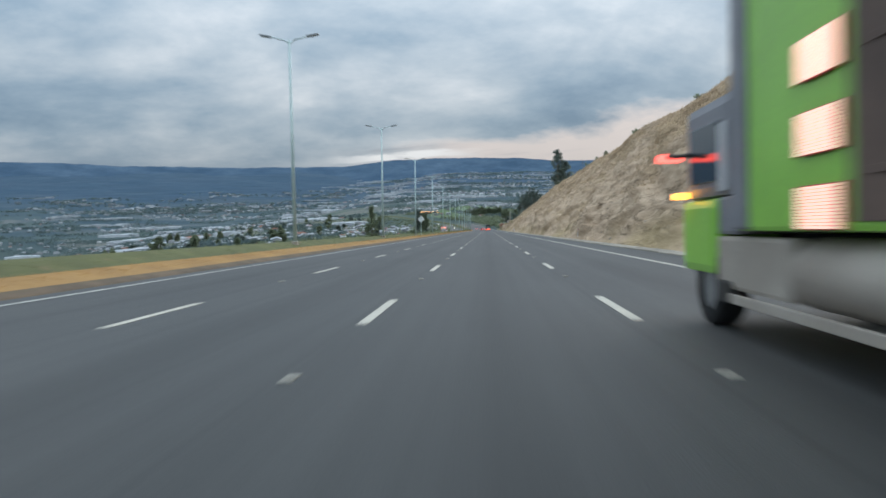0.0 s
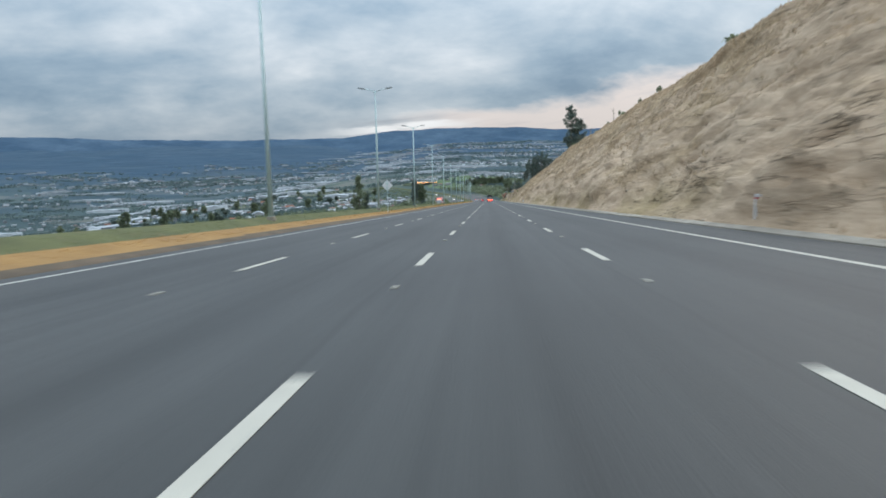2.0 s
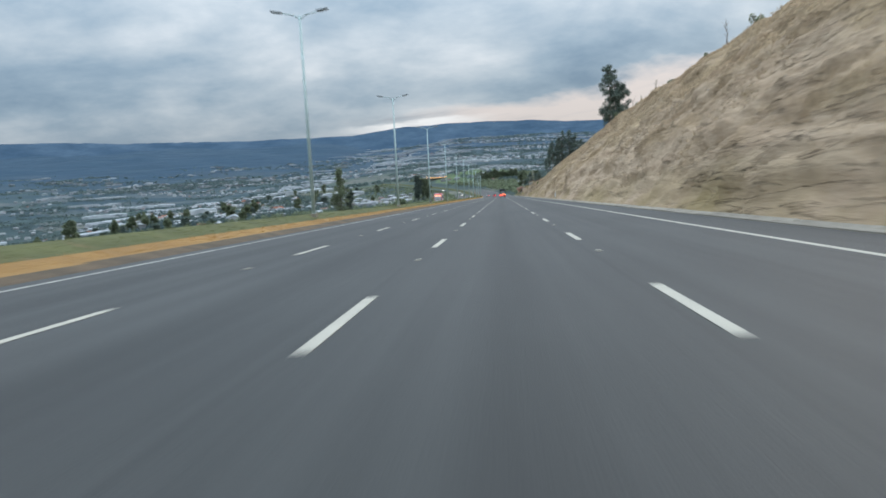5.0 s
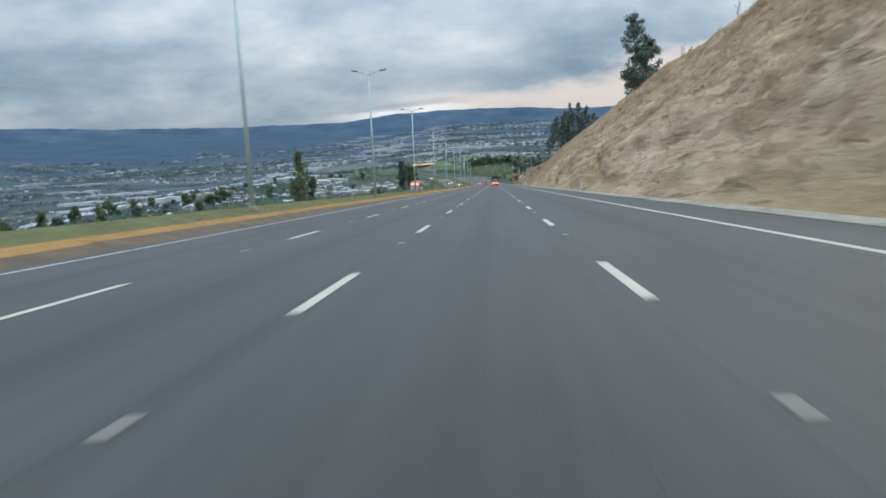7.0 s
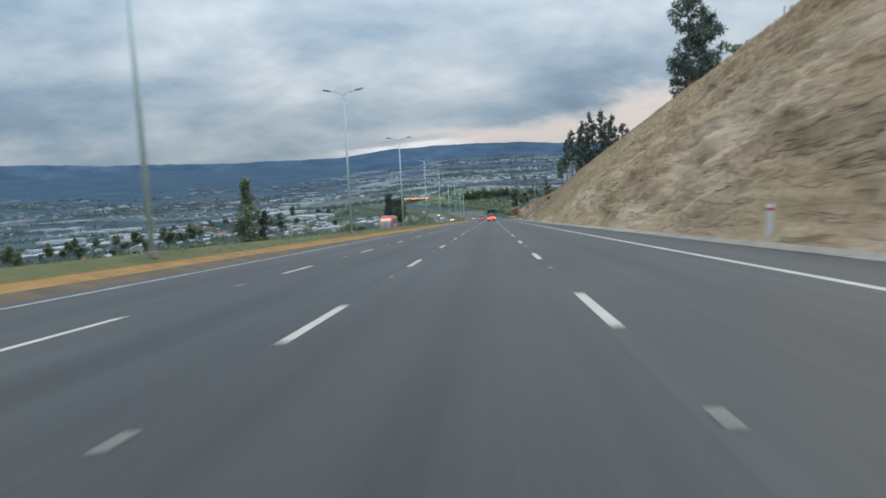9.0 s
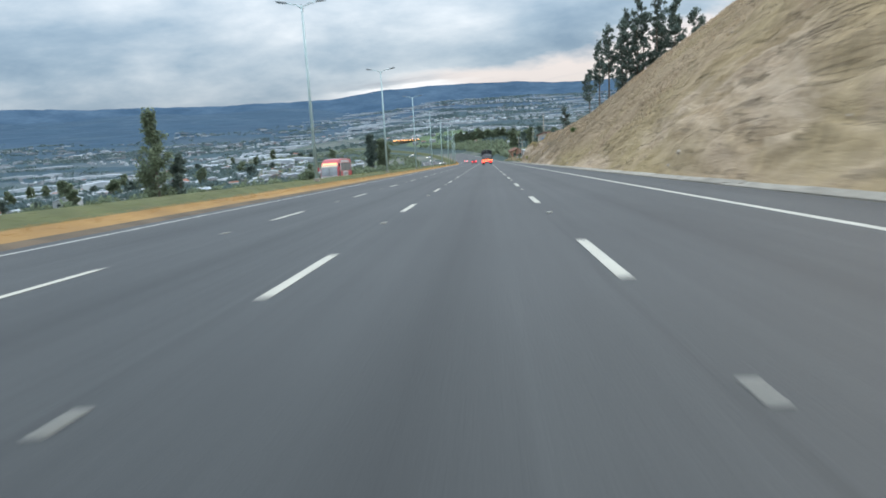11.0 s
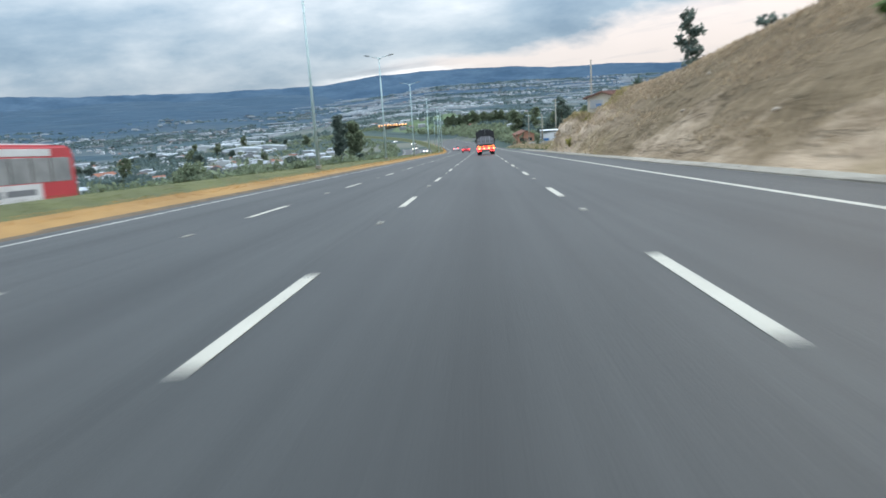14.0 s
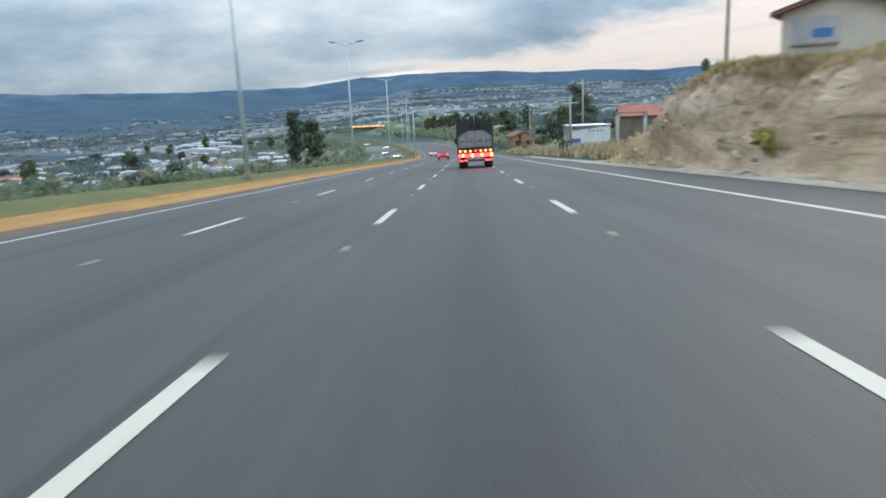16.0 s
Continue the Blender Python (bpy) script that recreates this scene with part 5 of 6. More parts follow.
def wheel(parent, x, y, r, w):
    """Tyre and rim, axle across."""
    bm = bmesh.new()
    prof = [(-w / 2, r * 0.6), (-w / 2, r * 0.94), (-w * 0.36, r), (w * 0.36, r), (w / 2, r * 0.94), (w / 2, r * 0.6)]
    n = 24
    rings = [[bm.verts.new((px, pr * math.cos(2 * math.pi * i / n), pr * math.sin(2 * math.pi * i / n))) for px, pr in prof] for i in range(n)]
    for i in range(n):
        a, b = rings[i], rings[(i + 1) % n]
        for k in range(len(prof) - 1):
            bm.faces.new((a[k], a[k + 1], b[k + 1], b[k])).smooth = True
    bmesh.ops.recalc_face_normals(bm, faces=bm.faces)
    t = part("wheel", bm, RUBBER, parent, "black rubber tyre")
    t.location = (x, y, r)
    bm = tubed((-w * 0.42, 0, 0), (w * 0.42, 0, 0), r * 0.61, r * 0.61, 20)
    bmesh.ops.inset_individual(bm, faces=[f for f in bm.faces if len(f.verts) > 4], thickness=r * 0.12, depth=-0.04)
    part("rim", bm, RIM, t, "grey metal rim")
    return t


def cargo_truck():
    """The lorry ahead: grey tailgate, black load cover, rows of red lamps; its nose points along +y, its tail stands at y 0."""
    e = root("cargo_truck", ROAD @ pose(2.45, 430.5, 0.0), "cargo truck with a grey tailgate, black cover and red lights", "truck")
    for x in (-0.42, 0.42):
        part("chassis_rail", boxed(x - 0.06, x + 0.06, 0.2, 8.6, 0.72, 0.95, 0.01), CHASSIS, e)
    part("load_floor", boxed(-1.25, 1.25, 0.0, 6.4, 0.98, 1.12, 0.02), CHASSIS, e)
    for k in range(4):
        x = -1.24 + 0.62 * k
        panel = part("tailgate_panel", boxed(x + 0.015, x + 0.605, -0.06, 0.02, 1.48, 2.62, 0.015), GREY_PANEL, e, "grey tailgate panel")
        part("hinge", boxed(x + 0.27, x + 0.35, -0.09, -0.055, 1.56, 2.5, 0.01), RIM, panel)
        part("latch", boxed(x + 0.12, x + 0.50, -0.10, -0.062, 1.86, 1.92, 0.008), CHASSIS, panel)
    part("tail_beam", boxed(-1.24, 1.24, -0.05, 0.03, 1.36, 1.47, 0.015), CHASSIS, e)
    for sgn in (-1, 1):
        part("side_wall", boxed(sgn * 1.25 - 0.03, sgn * 1.25 + 0.03, 0.03, 6.4, 1.13, 2.62, 0.01), GREY_PANEL, e)
        part("corner_post", boxed(sgn * 1.24 - 0.05, sgn * 1.24 + 0.05, -0.08, 0.03, 1.0, 3.5, 0.01), CHASSIS, e)
        flap = bmesh.new()                               # cover drawn back from the corner in a slanting fold
        pts_ = [(sgn * 1.22, 2.22), (sgn * 1.22, 3.3), (sgn * 0.12, 3.45), (sgn * 0.42, 2.75)]
        fr_, bk_ = [flap.verts.new((px, -0.115, pz)) for px, pz in pts_], [flap.verts.new((px, -0.09, pz)) for px, pz in pts_]
        flap.faces.new(fr_)
        flap.faces.new(bk_[::-1])
        for i in range(4):
            flap.faces.new((fr_[i], bk_[i], bk_[(i + 1) % 4], fr_[(i + 1) % 4]))
        bmesh.ops.recalc_face_normals(flap, faces=flap.faces)
        part("cover_flap", flap, TARP, e, "black tarpaulin flap tied back at the corner")
    bm = bmesh.new()
    n, rows = 14, 10
    grid = []
    for j in range(rows):
        y = 0.04 + 6.3 * j / (rows - 1)
        ring = []
        for i in range(n):
            a = math.pi * i / (n - 1)
            x = -1.22 * math.cos(a)
            z = 2.62 + (0.95 + 0.22 * noise.noise(Vector((i * 0.9, j * 0.8, 3)))) * max(0.0, math.sin(a)) ** 0.45
            ring.append(bm.verts.new((x, y, z)))
        grid.append(ring)
    for j in range(rows - 1):
        for i in range(n - 1):
            bm.faces.new((grid[j][i], grid[j][i + 1], grid[j + 1][i + 1], grid[j + 1][i])).smooth = True
    bm.faces.new(grid[0][::-1])
    bm.faces.new(grid[-1])
    cover = part("cover", bm, TARP, e, "black tarpaulin cover")
    for k in range(5):
        part("rope", tubed((-0.9 + 0.45 * k, -0.03, 2.64), (-0.9 + 0.45 * k, -0.03, 3.62), 0.015, 0.015, 6), RIM, cover)
    bar = part("bumper", boxed(-1.22, 1.22, -0.10, 0.04, 0.48, 0.62, 0.02), CHASSIS, e)
    part("light_board", boxed(-1.24, 1.24, -0.075, -0.01, 0.74, 1.06, 0.015), CHASSIS, e, "black board for the lamps")
    for k in range(11):
        x = -1.12 + 0.224 * k
        m = (RED_LIGHT, HOT_LIGHT, RED_LIGHT)[k % 3]
        part("tail_light", boxed(x - 0.095, x + 0.095, -0.105, -0.078, 0.77 + 0.03 * (k % 2), 1.03, 0.012), m, e, "glowing red lamp")
    for k in range(7):
        x = -1.08 + 0.36 * k
        part("side_light", boxed(x - 0.07, x + 0.07, -0.09, -0.06, 1.15, 1.27, 0.012), (HOT_LIGHT, AMBER_LIGHT, HOT_LIGHT, RED_LIGHT)[k % 4], e, "glowing orange lamp")
    for x in (-1.05, -0.72, 0.78, 1.05):
        part("brake_light", boxed(x - 0.11, x + 0.11, -0.125, -0.102, 0.50, 0.60, 0.012), RED_LIGHT, bar, "glowing red lamp")
    for sgn in (-1, 1):
        part("mud_flap", boxed(sgn * 0.85 - 0.28, sgn * 0.85 + 0.28, 0.28, 0.31, 0.18, 0.72, 0.005), RUBBER, e)
        for y in (1.0, 2.3):
            wheel(e, sgn * 0.93, y, 0.5, 0.56)
        wheel(e, sgn * 1.02, 7.4, 0.5, 0.3)
    part("cab", boxed(-1.2, 1.2, 6.65, 8.7, 0.75, 2.75, 0.12), WHITE_PAINT, e, "pale cab")
    part("windscreen", boxed(-1.05, 1.05, 8.69, 8.72, 1.7, 2.5, 0.01), DARK_GLASS, e)
    for sgn in (-1, 1):
        part("side_window", boxed(sgn * 1.2 - 0.01, sgn * 1.2 + 0.012, 7.2, 8.3, 1.75, 2.45, 0.005), DARK_GLASS, e)
        mr = part("mirror_arm", tubed((sgn * 1.2, 8.4, 2.2), (sgn * 1.45, 8.5, 2.2), 0.02, 0.02, 6), CHASSIS, e)
        part("mirror", boxed(sgn * 1.47 - 0.09, sgn * 1.47 + 0.09, 8.46, 8.54, 1.85, 2.3, 0.02), CHASSIS, mr)
    return e


cargo_truck()


def green_truck():
    e = root("box_truck", ROAD @ pose(5.62, -3.6, 0.0), "bright green box truck with glowing light panels on its side", "truck")
    body = part("cargo_box", boxed(-1.25, 1.25, 0.0, 10.9, 1.16, 3.75, 0.05), GREEN_PAINT, e, "bright green cargo box")
    for k in range(3):
        z = 1.36 + 0.61 * k
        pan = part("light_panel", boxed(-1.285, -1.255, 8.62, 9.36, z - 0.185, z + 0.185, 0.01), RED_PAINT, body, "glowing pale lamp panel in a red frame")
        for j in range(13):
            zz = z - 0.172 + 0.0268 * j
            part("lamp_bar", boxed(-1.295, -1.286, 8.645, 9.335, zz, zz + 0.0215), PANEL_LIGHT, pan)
    for z in (1.6, 2.5, 3.3):
        part("body_rib", boxed(-1.285, -1.262, 0.2, 8.2, z - 0.03, z + 0.03, 0.005), BROWN_CURTAIN, body)
    part("side_curtain", boxed(-1.268, -1.248, 0.12, 8.5, 1.24, 3.68, 0.006), BROWN_CURTAIN, body, "dark brown dusty side curtain")
    part("front_post", boxed(-1.29, -1.0, 10.55, 10.98, 1.18, 3.78, 0.03), GREY_PANEL, body, "grey metal corner post")
    for x in (-0.42, 0.42):
        part("chassis_rail", boxed(x - 0.07, x + 0.07, 0.3, 12.4, 0.75, 1.12, 0.01), CHASSIS, e)
    tank = tubed((-0.92, 6.6, 0.78), (-0.92, 9.6, 0.78), 0.33, 0.33, 18)
    part("fuel_tank", tank, DUSTY, e, "dusty grey fuel tank")
    part("side_skirt", boxed(-1.24, -1.18, 4.9, 11.2, 0.36, 0.46, 0.01), DUSTY, e, "pale side rail")
    part("storage_box", boxed(-1.2, -0.6, 4.9, 6.4, 0.45, 1.08, 0.03), DUSTY, e)
    cab = part("cab", boxed(-1.2, 1.2, 11.15, 13.0, 1.55, 2.75, 0.14), GREY_PANEL, e, "grey upper cab")
    part("cab_lower", boxed(-1.22, 1.22, 11.75, 13.15, 0.62, 1.56, 0.12), GREEN_PAINT, e, "bright green lower cab and wing")
    part("fairing", boxed(-1.2, -1.02, 9.7, 11.73, 0.5, 1.1, 0.05), DUSTY, e, "dusty beige side fairing")
    part("cab_rear", boxed(-1.18, 1.18, 11.12, 11.74, 1.12, 1.56, 0.04), GREY_PANEL, e)
    part("side_window", boxed(-1.225, -1.195, 11.6, 12.7, 1.75, 2.45, 0.01), DARK_GLASS, cab)
    part("windscreen", boxed(-1.05, 1.05, 12.99, 13.02, 1.7, 2.5, 0.01), DARK_GLASS, cab)
    part("door_panel", boxed(-1.225, -1.2, 11.35, 11.58, 1.62, 2.4, 0.01), WHITE_PAINT, cab, "pale cab panel")
    part("marker_light", boxed(-1.40, -1.22, 12.75, 12.95, 1.58, 1.66, 0.015), AMBER_LIGHT, cab, "glowing amber marker light")
    arm = part("mirror_arm", tubed((-1.2, 12.7, 2.15), (-1.5, 12.85, 2.15), 0.03, 0.03, 8), CHASSIS, cab)
    part("mirror_light", boxed(-1.62, -1.28, 12.82, 12.9, 2.08, 2.18, 0.02), lamp_mat("bright_red_light", (1.0, 0.10, 0.08), 4.0), arm, "glowing red lamp on the mirror arm")
    for y, x, w in ((1.6, -0.95, 0.56), (1.6, 0.95, 0.56), (2.9, -0.95, 0.56), (2.9, 0.95, 0.56), (12.1, -1.03, 0.32), (12.1, 1.03, 0.32)):
        wheel(e, x, y, 0.5, w)
    part("step", boxed(-1.26, -1.0, 11.2, 11.6, 0.35, 0.6, 0.03), CHASSIS, e)
    return e


green_truck()


# Reflected sky is put into the glass colour as pale grey.
COACH_GLASS = surface("coach_glass", (0.32, 0.335, 0.34), (0.22, 0.235, 0.245), 0.1, scale=1, bump=0.0, spec=0.7)


NOSE = ((0.05, 0.34), (0.0, 0.62), (0.02, 1.12), (0.16, 1.75), (0.40, 2.34), (0.62, 2.66), (1.10, 2.98), (1.75, 3.28), (2.45, 3.48), (3.20, 3.55))


def nose_skin(z0, z1, half, off, thick=0.04):
    """A plate that follows the curved nose of the coach between two heights."""
    def at(z):
        for (ya, za), (yb, zb) in zip(NOSE, NOSE[1:]):
            if za <= z <= zb:
                return ya + (yb - ya) * (z - za) / (zb - za)
        return NOSE[-1][0]
    bm = bmesh.new()
    rows_ = []
    n = 7
    for i in range(n):
        z = z0 + (z1 - z0) * i / (n - 1)
        y = at(z) - off
        rows_.append([bm.verts.new((x, y + 0.025 * (abs(x) / 1.27) ** 3 + d, z)) for d in (0.0, thick) for x in (-half, -half * 0.55, 0.0, half * 0.55, half)])
    for p, q in zip(rows_, rows_[1:]):
        for k in range(4):
            bm.faces.new((p[k], p[k + 1], q[k + 1], q[k]))
            bm.faces.new((p[5 + k], q[5 + k], q[6 + k], p[6 + k]))
        bm.faces.new((p[0], q[0], q[5], p[5]))
        bm.faces.new((p[4], p[9], q[9], q[4]))
    for r_ in (rows_[0], rows_[-1]):
        for k in range(4):
            bm.faces.new((r_[k], r_[k + 5], r_[k + 6], r_[k + 1]))
    bmesh.ops.recalc_face_normals(bm, faces=bm.faces)
    return bm


def coach():
    """Red and white coach with a raked, rounded nose towards -y, at the wheel line z 0."""
    e = root("coach_bus", ROAD @ pose(-20.0, 353.5, -0.72), "red and white coach on the far carriageway with a lit display", "bus")
    bm = bmesh.new()
    outline = list(NOSE) + [(9.9, 3.55), (10.25, 3.40), (10.4, 3.0), (10.4, 0.40), (10.3, 0.34)]
    lf, rt = ([bm.verts.new((x, y, z)) for y, z in outline] for x in (-1.27, 1.27))
    sides = [bm.faces.new(lf), bm.faces.new(rt[::-1])]
    for i in range(len(outline)):
        j = (i + 1) % len(outline)
        bm.faces.new((lf[i], rt[i], rt[j], lf[j]))
    bmesh.ops.recalc_face_normals(bm, faces=bm.faces)
    bmesh.ops.bevel(bm, geom=list({ed for f_ in sides for ed in f_.edges}), offset=0.13, segments=3, affect="EDGES", clamp_overlap=True)
    body = part("body", bm, RED_PAINT, e, "red coach body")
    part("roof_panel", boxed(-1.02, 1.02, 3.4, 8.8, 3.53, 3.62, 0.03), WHITE_PAINT, e, "white roof panel")
    part("windscreen", nose_skin(1.16, 2.36, 1.16, 0.03), COACH_GLASS, body, "windscreen coloured pale like reflected sky")
    part("front_panel", nose_skin(0.48, 1.13, 1.16, 0.04), WHITE_PAINT, body, "white front panel")
    part("visor", nose_skin(2.39, 2.66, 1.17, 0.05), CREAM_PAINT, body, "cream visor above the windscreen")
    part("windscreen_divider", nose_skin(1.16, 2.36, 0.03, 0.045, 0.02), CHASSIS, body)
    part("bumper", boxed(-1.2, 1.2, -0.09, 0.1, 0.3, 0.46, 0.03), CHASSIS, body, "dark front bumper")
    for x in (-0.55, 0.45):
        part("wiper", boxed(x - 0.4, x + 0.1, -0.08, -0.04, 1.2, 1.23, 0.004), CHASSIS, body)
    part("display", nose_skin(2.69, 2.97, 1.06, 0.05), SIGN_LIGHT, body, "glowing orange destination display")
    for x in (-0.95, 0.95):
        part("headlight", boxed(x - 0.16, x + 0.16, -0.09, 0.02, 0.66, 0.86, 0.02), WHITE_LIGHT, body, "lit headlight")
    for sgn in (-1, 1):
        part("window_band", boxed(sgn * 1.27 - 0.02, sgn * 1.27 + 0.015, 2.5, 9.9, 1.80, 2.95, 0.01), COACH_GLASS, body, "long grey side windows")
        for y in (3.9, 5.3, 6.8, 8.3):
            part("window_post", boxed(sgn * 1.287 - 0.006, sgn * 1.287 + 0.006, y - 0.04, y + 0.04, 1.80, 2.95, 0.002), CHASSIS, body)
        part("door", boxed(sgn * 1.27 - 0.02, sgn * 1.27 + 0.012, 0.95, 1.95, 0.9, 2.85, 0.01), DARK_GLASS, body, "dark glazed door")
        part("door_pillar", tubed((sgn * 1.275, 1.55, 0.75), (sgn * 1.275, 2.25, 3.0), 0.05, 0.05, 8), WHITE_PAINT, body, "slanting white pillar")
        pn = part("side_panel", boxed(sgn * 1.27 - 0.02, sgn * 1.27 + 0.016, 3.6, 7.4, 0.60, 1.76, 0.01), WHITE_PAINT, body, "white side panel with dark marks")
        for y0, y1, z0, z1 in ((4.0, 4.5, 1.22, 1.52), (4.8, 6.9, 1.25, 1.52)):
            part("marking", boxed(sgn * 1.287 - 0.004, sgn * 1.287 + 0.004, y0, y1, z0, z1), GREY_PAINT, pn)
        for y in (2.9, 8.4):
            wheel(e, sgn * 1.1, y, 0.5, 0.3)
        part("cornice", boxed(sgn * 1.24 - 0.02, sgn * 1.24 + 0.05, 2.6, 8.4, 3.02, 3.36, 0.02), WHITE_PAINT, body, "white band above the windows")
        part("mirror", boxed(sgn * 1.5 - 0.1, sgn * 1.5 + 0.1, 0.0, 0.14, 1.9, 2.45, 0.04), RED_PAINT, body)
    return e


coach()


def car(m, colour, label, lamps_front, lamps_rear, group="traffic"):
    """A saloon, nose towards +y."""
    e = root("car", m, label, "car", group)
    bm = bmesh.new()
    prof = [(-2.1, 0.35), (-2.15, 0.75), (-1.95, 0.98), (-1.35, 1.0), (1.0, 0.98), (1.85, 0.80), (2.1, 0.62), (2.1, 0.32)]
    l, r = [bm.verts.new((-0.85, y, z)) for y, z in prof], [bm.verts.new((0.85, y, z)) for y, z in prof]
    n = len(prof)
    for i in range(n):
        bm.faces.new((l[i], l[(i + 1) % n], r[(i + 1) % n], r[i]))
    bm.faces.new(l[::-1])
    bm.faces.new(r)
    bmesh.ops.recalc_face_normals(bm, faces=bm.faces)
    bmesh.ops.bevel(bm, geom=list(bm.edges), offset=0.07, segments=2, affect="EDGES")
    body = part("body", bm, colour, e)
    bm = bmesh.new()
    lo = [(-0.78, -1.55, 0.98), (0.78, -1.55, 0.98), (0.78, 0.95, 0.96), (-0.78, 0.95, 0.96)]
    hi = [(-0.60, -0.95, 1.43), (0.60, -0.95, 1.43), (0.60, 0.25, 1.43), (-0.60, 0.25, 1.43)]
    a, b = [bm.verts.new(p) for p in lo], [bm.verts.new(p) for p in hi]
    for i in range(4):
        bm.faces.new((a[i], a[(i + 1) % 4], b[(i + 1) % 4], b[i]))
    bm.faces.new(b)
    bm.faces.new(a[::-1])
    bmesh.ops.bevel(bm, geom=list(bm.edges), offset=0.05, segments=2, affect="EDGES")
    part("cabin_glass", bm, DARK_GLASS, body, "dark car glass")
    part("roof", boxed(-0.58, 0.58, -0.92, 0.22, 1.42, 1.46, 0.015), colour, body)
    for sgn in (-1, 1):
        part("headlight", boxed(sgn * 0.62 - 0.16, sgn * 0.62 + 0.16, 2.02, 2.13, 0.58, 0.74, 0.02), WHITE_LIGHT if lamps_front else GLASS, body)
        part("tail_light", boxed(sgn * 0.66 - 0.15, sgn * 0.66 + 0.15, -2.18, -2.08, 0.74, 0.92, 0.02), RED_LIGHT if lamps_rear else RED_PAINT, body)
        for y in (-1.35, 1.35):
            wheel(e, sgn * 0.78, y, 0.32, 0.2)
    return e


def on_road(x, s, z=0.0, back=False):
    return ROAD @ Matrix.Translation(along(x, s, z)) @ Matrix.Rotation(bend(s)[2] + (math.pi if back else 0), 4, "Z")


car(on_road(-1.9, 498), RED_PAINT, "red saloon car with lit tail lights ahead in the middle lane", False, True)
car(on_road(1.8, 540), GREY_PAINT, "grey saloon car with lit tail lights on the bend", False, True)
car(on_road(-5.4, 566), WHITE_PAINT, "white saloon car with lit tail lights on the bend", False, True)
near_car = car(on_road(-15.8, 545, -0.72, True), WHITE_PAINT, "white car coming on with lit headlights", True, False)
for x, s in ((-16.0, 598), (-19.6, 640), (-15.9, 700), (-19.7, 760)):
    copy_thing(near_car, on_road(x, s, -0.72, True))

# ---------------------------------------------------------------- sign, marker posts
sg = root("warning_sign", upright(-9.42, 119.1, 0.25, 2), "grey metal back of a diamond road sign on a post", "road sign")
part("post", boxed(-0.03, 0.03, -0.03, 0.03, -0.3, 3.3, 0.008), STEEL, sg)
bm = boxed(-0.42, 0.42, -0.008, 0.008, -0.42, 0.42, 0.006)
bmesh.ops.rotate(bm, verts=bm.verts, matrix=Matrix.Rotation(radians(45), 3, "Y"))
bmesh.ops.translate(bm, verts=bm.verts, vec=(0, 0.05, 2.85))
plate = part("plate", bm, SIGN_BACK, sg, "bare grey sheet metal plate")
for z in (2.6, 3.1):
    part("bracket", boxed(-0.16, 0.16, -0.005, 0.045, z - 0.025, z + 0.025, 0.004), STEEL, plate)
post = root("marker_post", upright(10.42, 67.7, 0.12), "short white concrete marker post at the bank foot", "marker post", "marker posts")
part("shaft", boxed(-0.09, 0.09, -0.07, 0.07, -0.2, 1.0, 0.03), WHITE_PAINT, post)
part("band", boxed(-0.095, 0.095, -0.075, 0.075, 0.84, 0.90, 0.01), RED_PAINT, post, "faded red band")
for y in (226.5,):
    copy_thing(post, upright(10.42, y, 0.12))
# ---------------------------------------------------------------- the house on the bank, the yard beyond it
MUD = surface("mud_render", (0.72, 0.665, 0.57), (0.60, 0.545, 0.46), 0.9, scale=0.7, fine=12, bump=0.3, wear=((0.55, 0.53, 0.48), 0.03))
DULL_TILE = surface("dull_tile", (0.27, 0.14, 0.11), (0.18, 0.10, 0.08), 0.9, scale=0.6, fine=12, bump=0.2)
BLUE = surface("blue_paint", (0.10, 0.26, 0.52), (0.07, 0.19, 0.42), 0.6, scale=1.5, bump=0.1)
hz = 3.95
hb = root("house", upright(16.63, 408.55, hz, -34), "plain mud-coloured house with a red roof on the bank", "house")
bm = bmesh.new()
w, l, h, rh = 3.5, 6.0, 1.62, 0.52
ps = [(-w / 2, -l / 2, -1.5), (w / 2, -l / 2, -1.5), (w / 2, l / 2, -1.5), (-w / 2, l / 2, -1.5), (-w / 2, -l / 2, h), (w / 2, -l / 2, h), (w / 2, l / 2, h), (-w / 2, l / 2, h), (0, -l / 2, h + rh), (0, l / 2, h + rh)]
vs = [bm.verts.new(p) for p in ps]
for f_ in ((0, 1, 5, 8, 4), (2, 3, 7, 9, 6), (1, 2, 6, 5), (3, 0, 4, 7)):
    bm.faces.new([vs[i] for i in f_])
part("wall", bm, MUD, hb, "mud-coloured rendered walls")
for sgn in (-1, 1):
    bm = bmesh.new()
    a = [(0, -l / 2 - 0.35, h + rh + 0.12), (0, l / 2 + 0.35, h + rh + 0.12), (sgn * (w / 2 + 0.35), l / 2 + 0.35, h - 0.03), (sgn * (w / 2 + 0.35), -l / 2 - 0.35, h - 0.03)]
    top, bot = [bm.verts.new(p) for p in a], [bm.verts.new((p[0], p[1], p[2] - 0.1)) for p in a]
    bm.faces.new(top)
    bm.faces.new(bot[::-1])
    for i in range(4):
        bm.faces.new((top[i], bot[i], bot[(i + 1) % 4], top[(i + 1) % 4]))
    bmesh.ops.recalc_face_normals(bm, faces=bm.faces)
    rf = part("roof", bm, DULL_TILE, hb, "dull red tile roof slope")
    for k in range(15):
        y = -l / 2 - 0.3 + (l + 0.6) * k / 14
        part("tile_rib", tubed((0, y, h + rh + 0.14), (sgn * (w / 2 + 0.34), y, h), 0.05, 0.05, 6), DULL_TILE, rf)
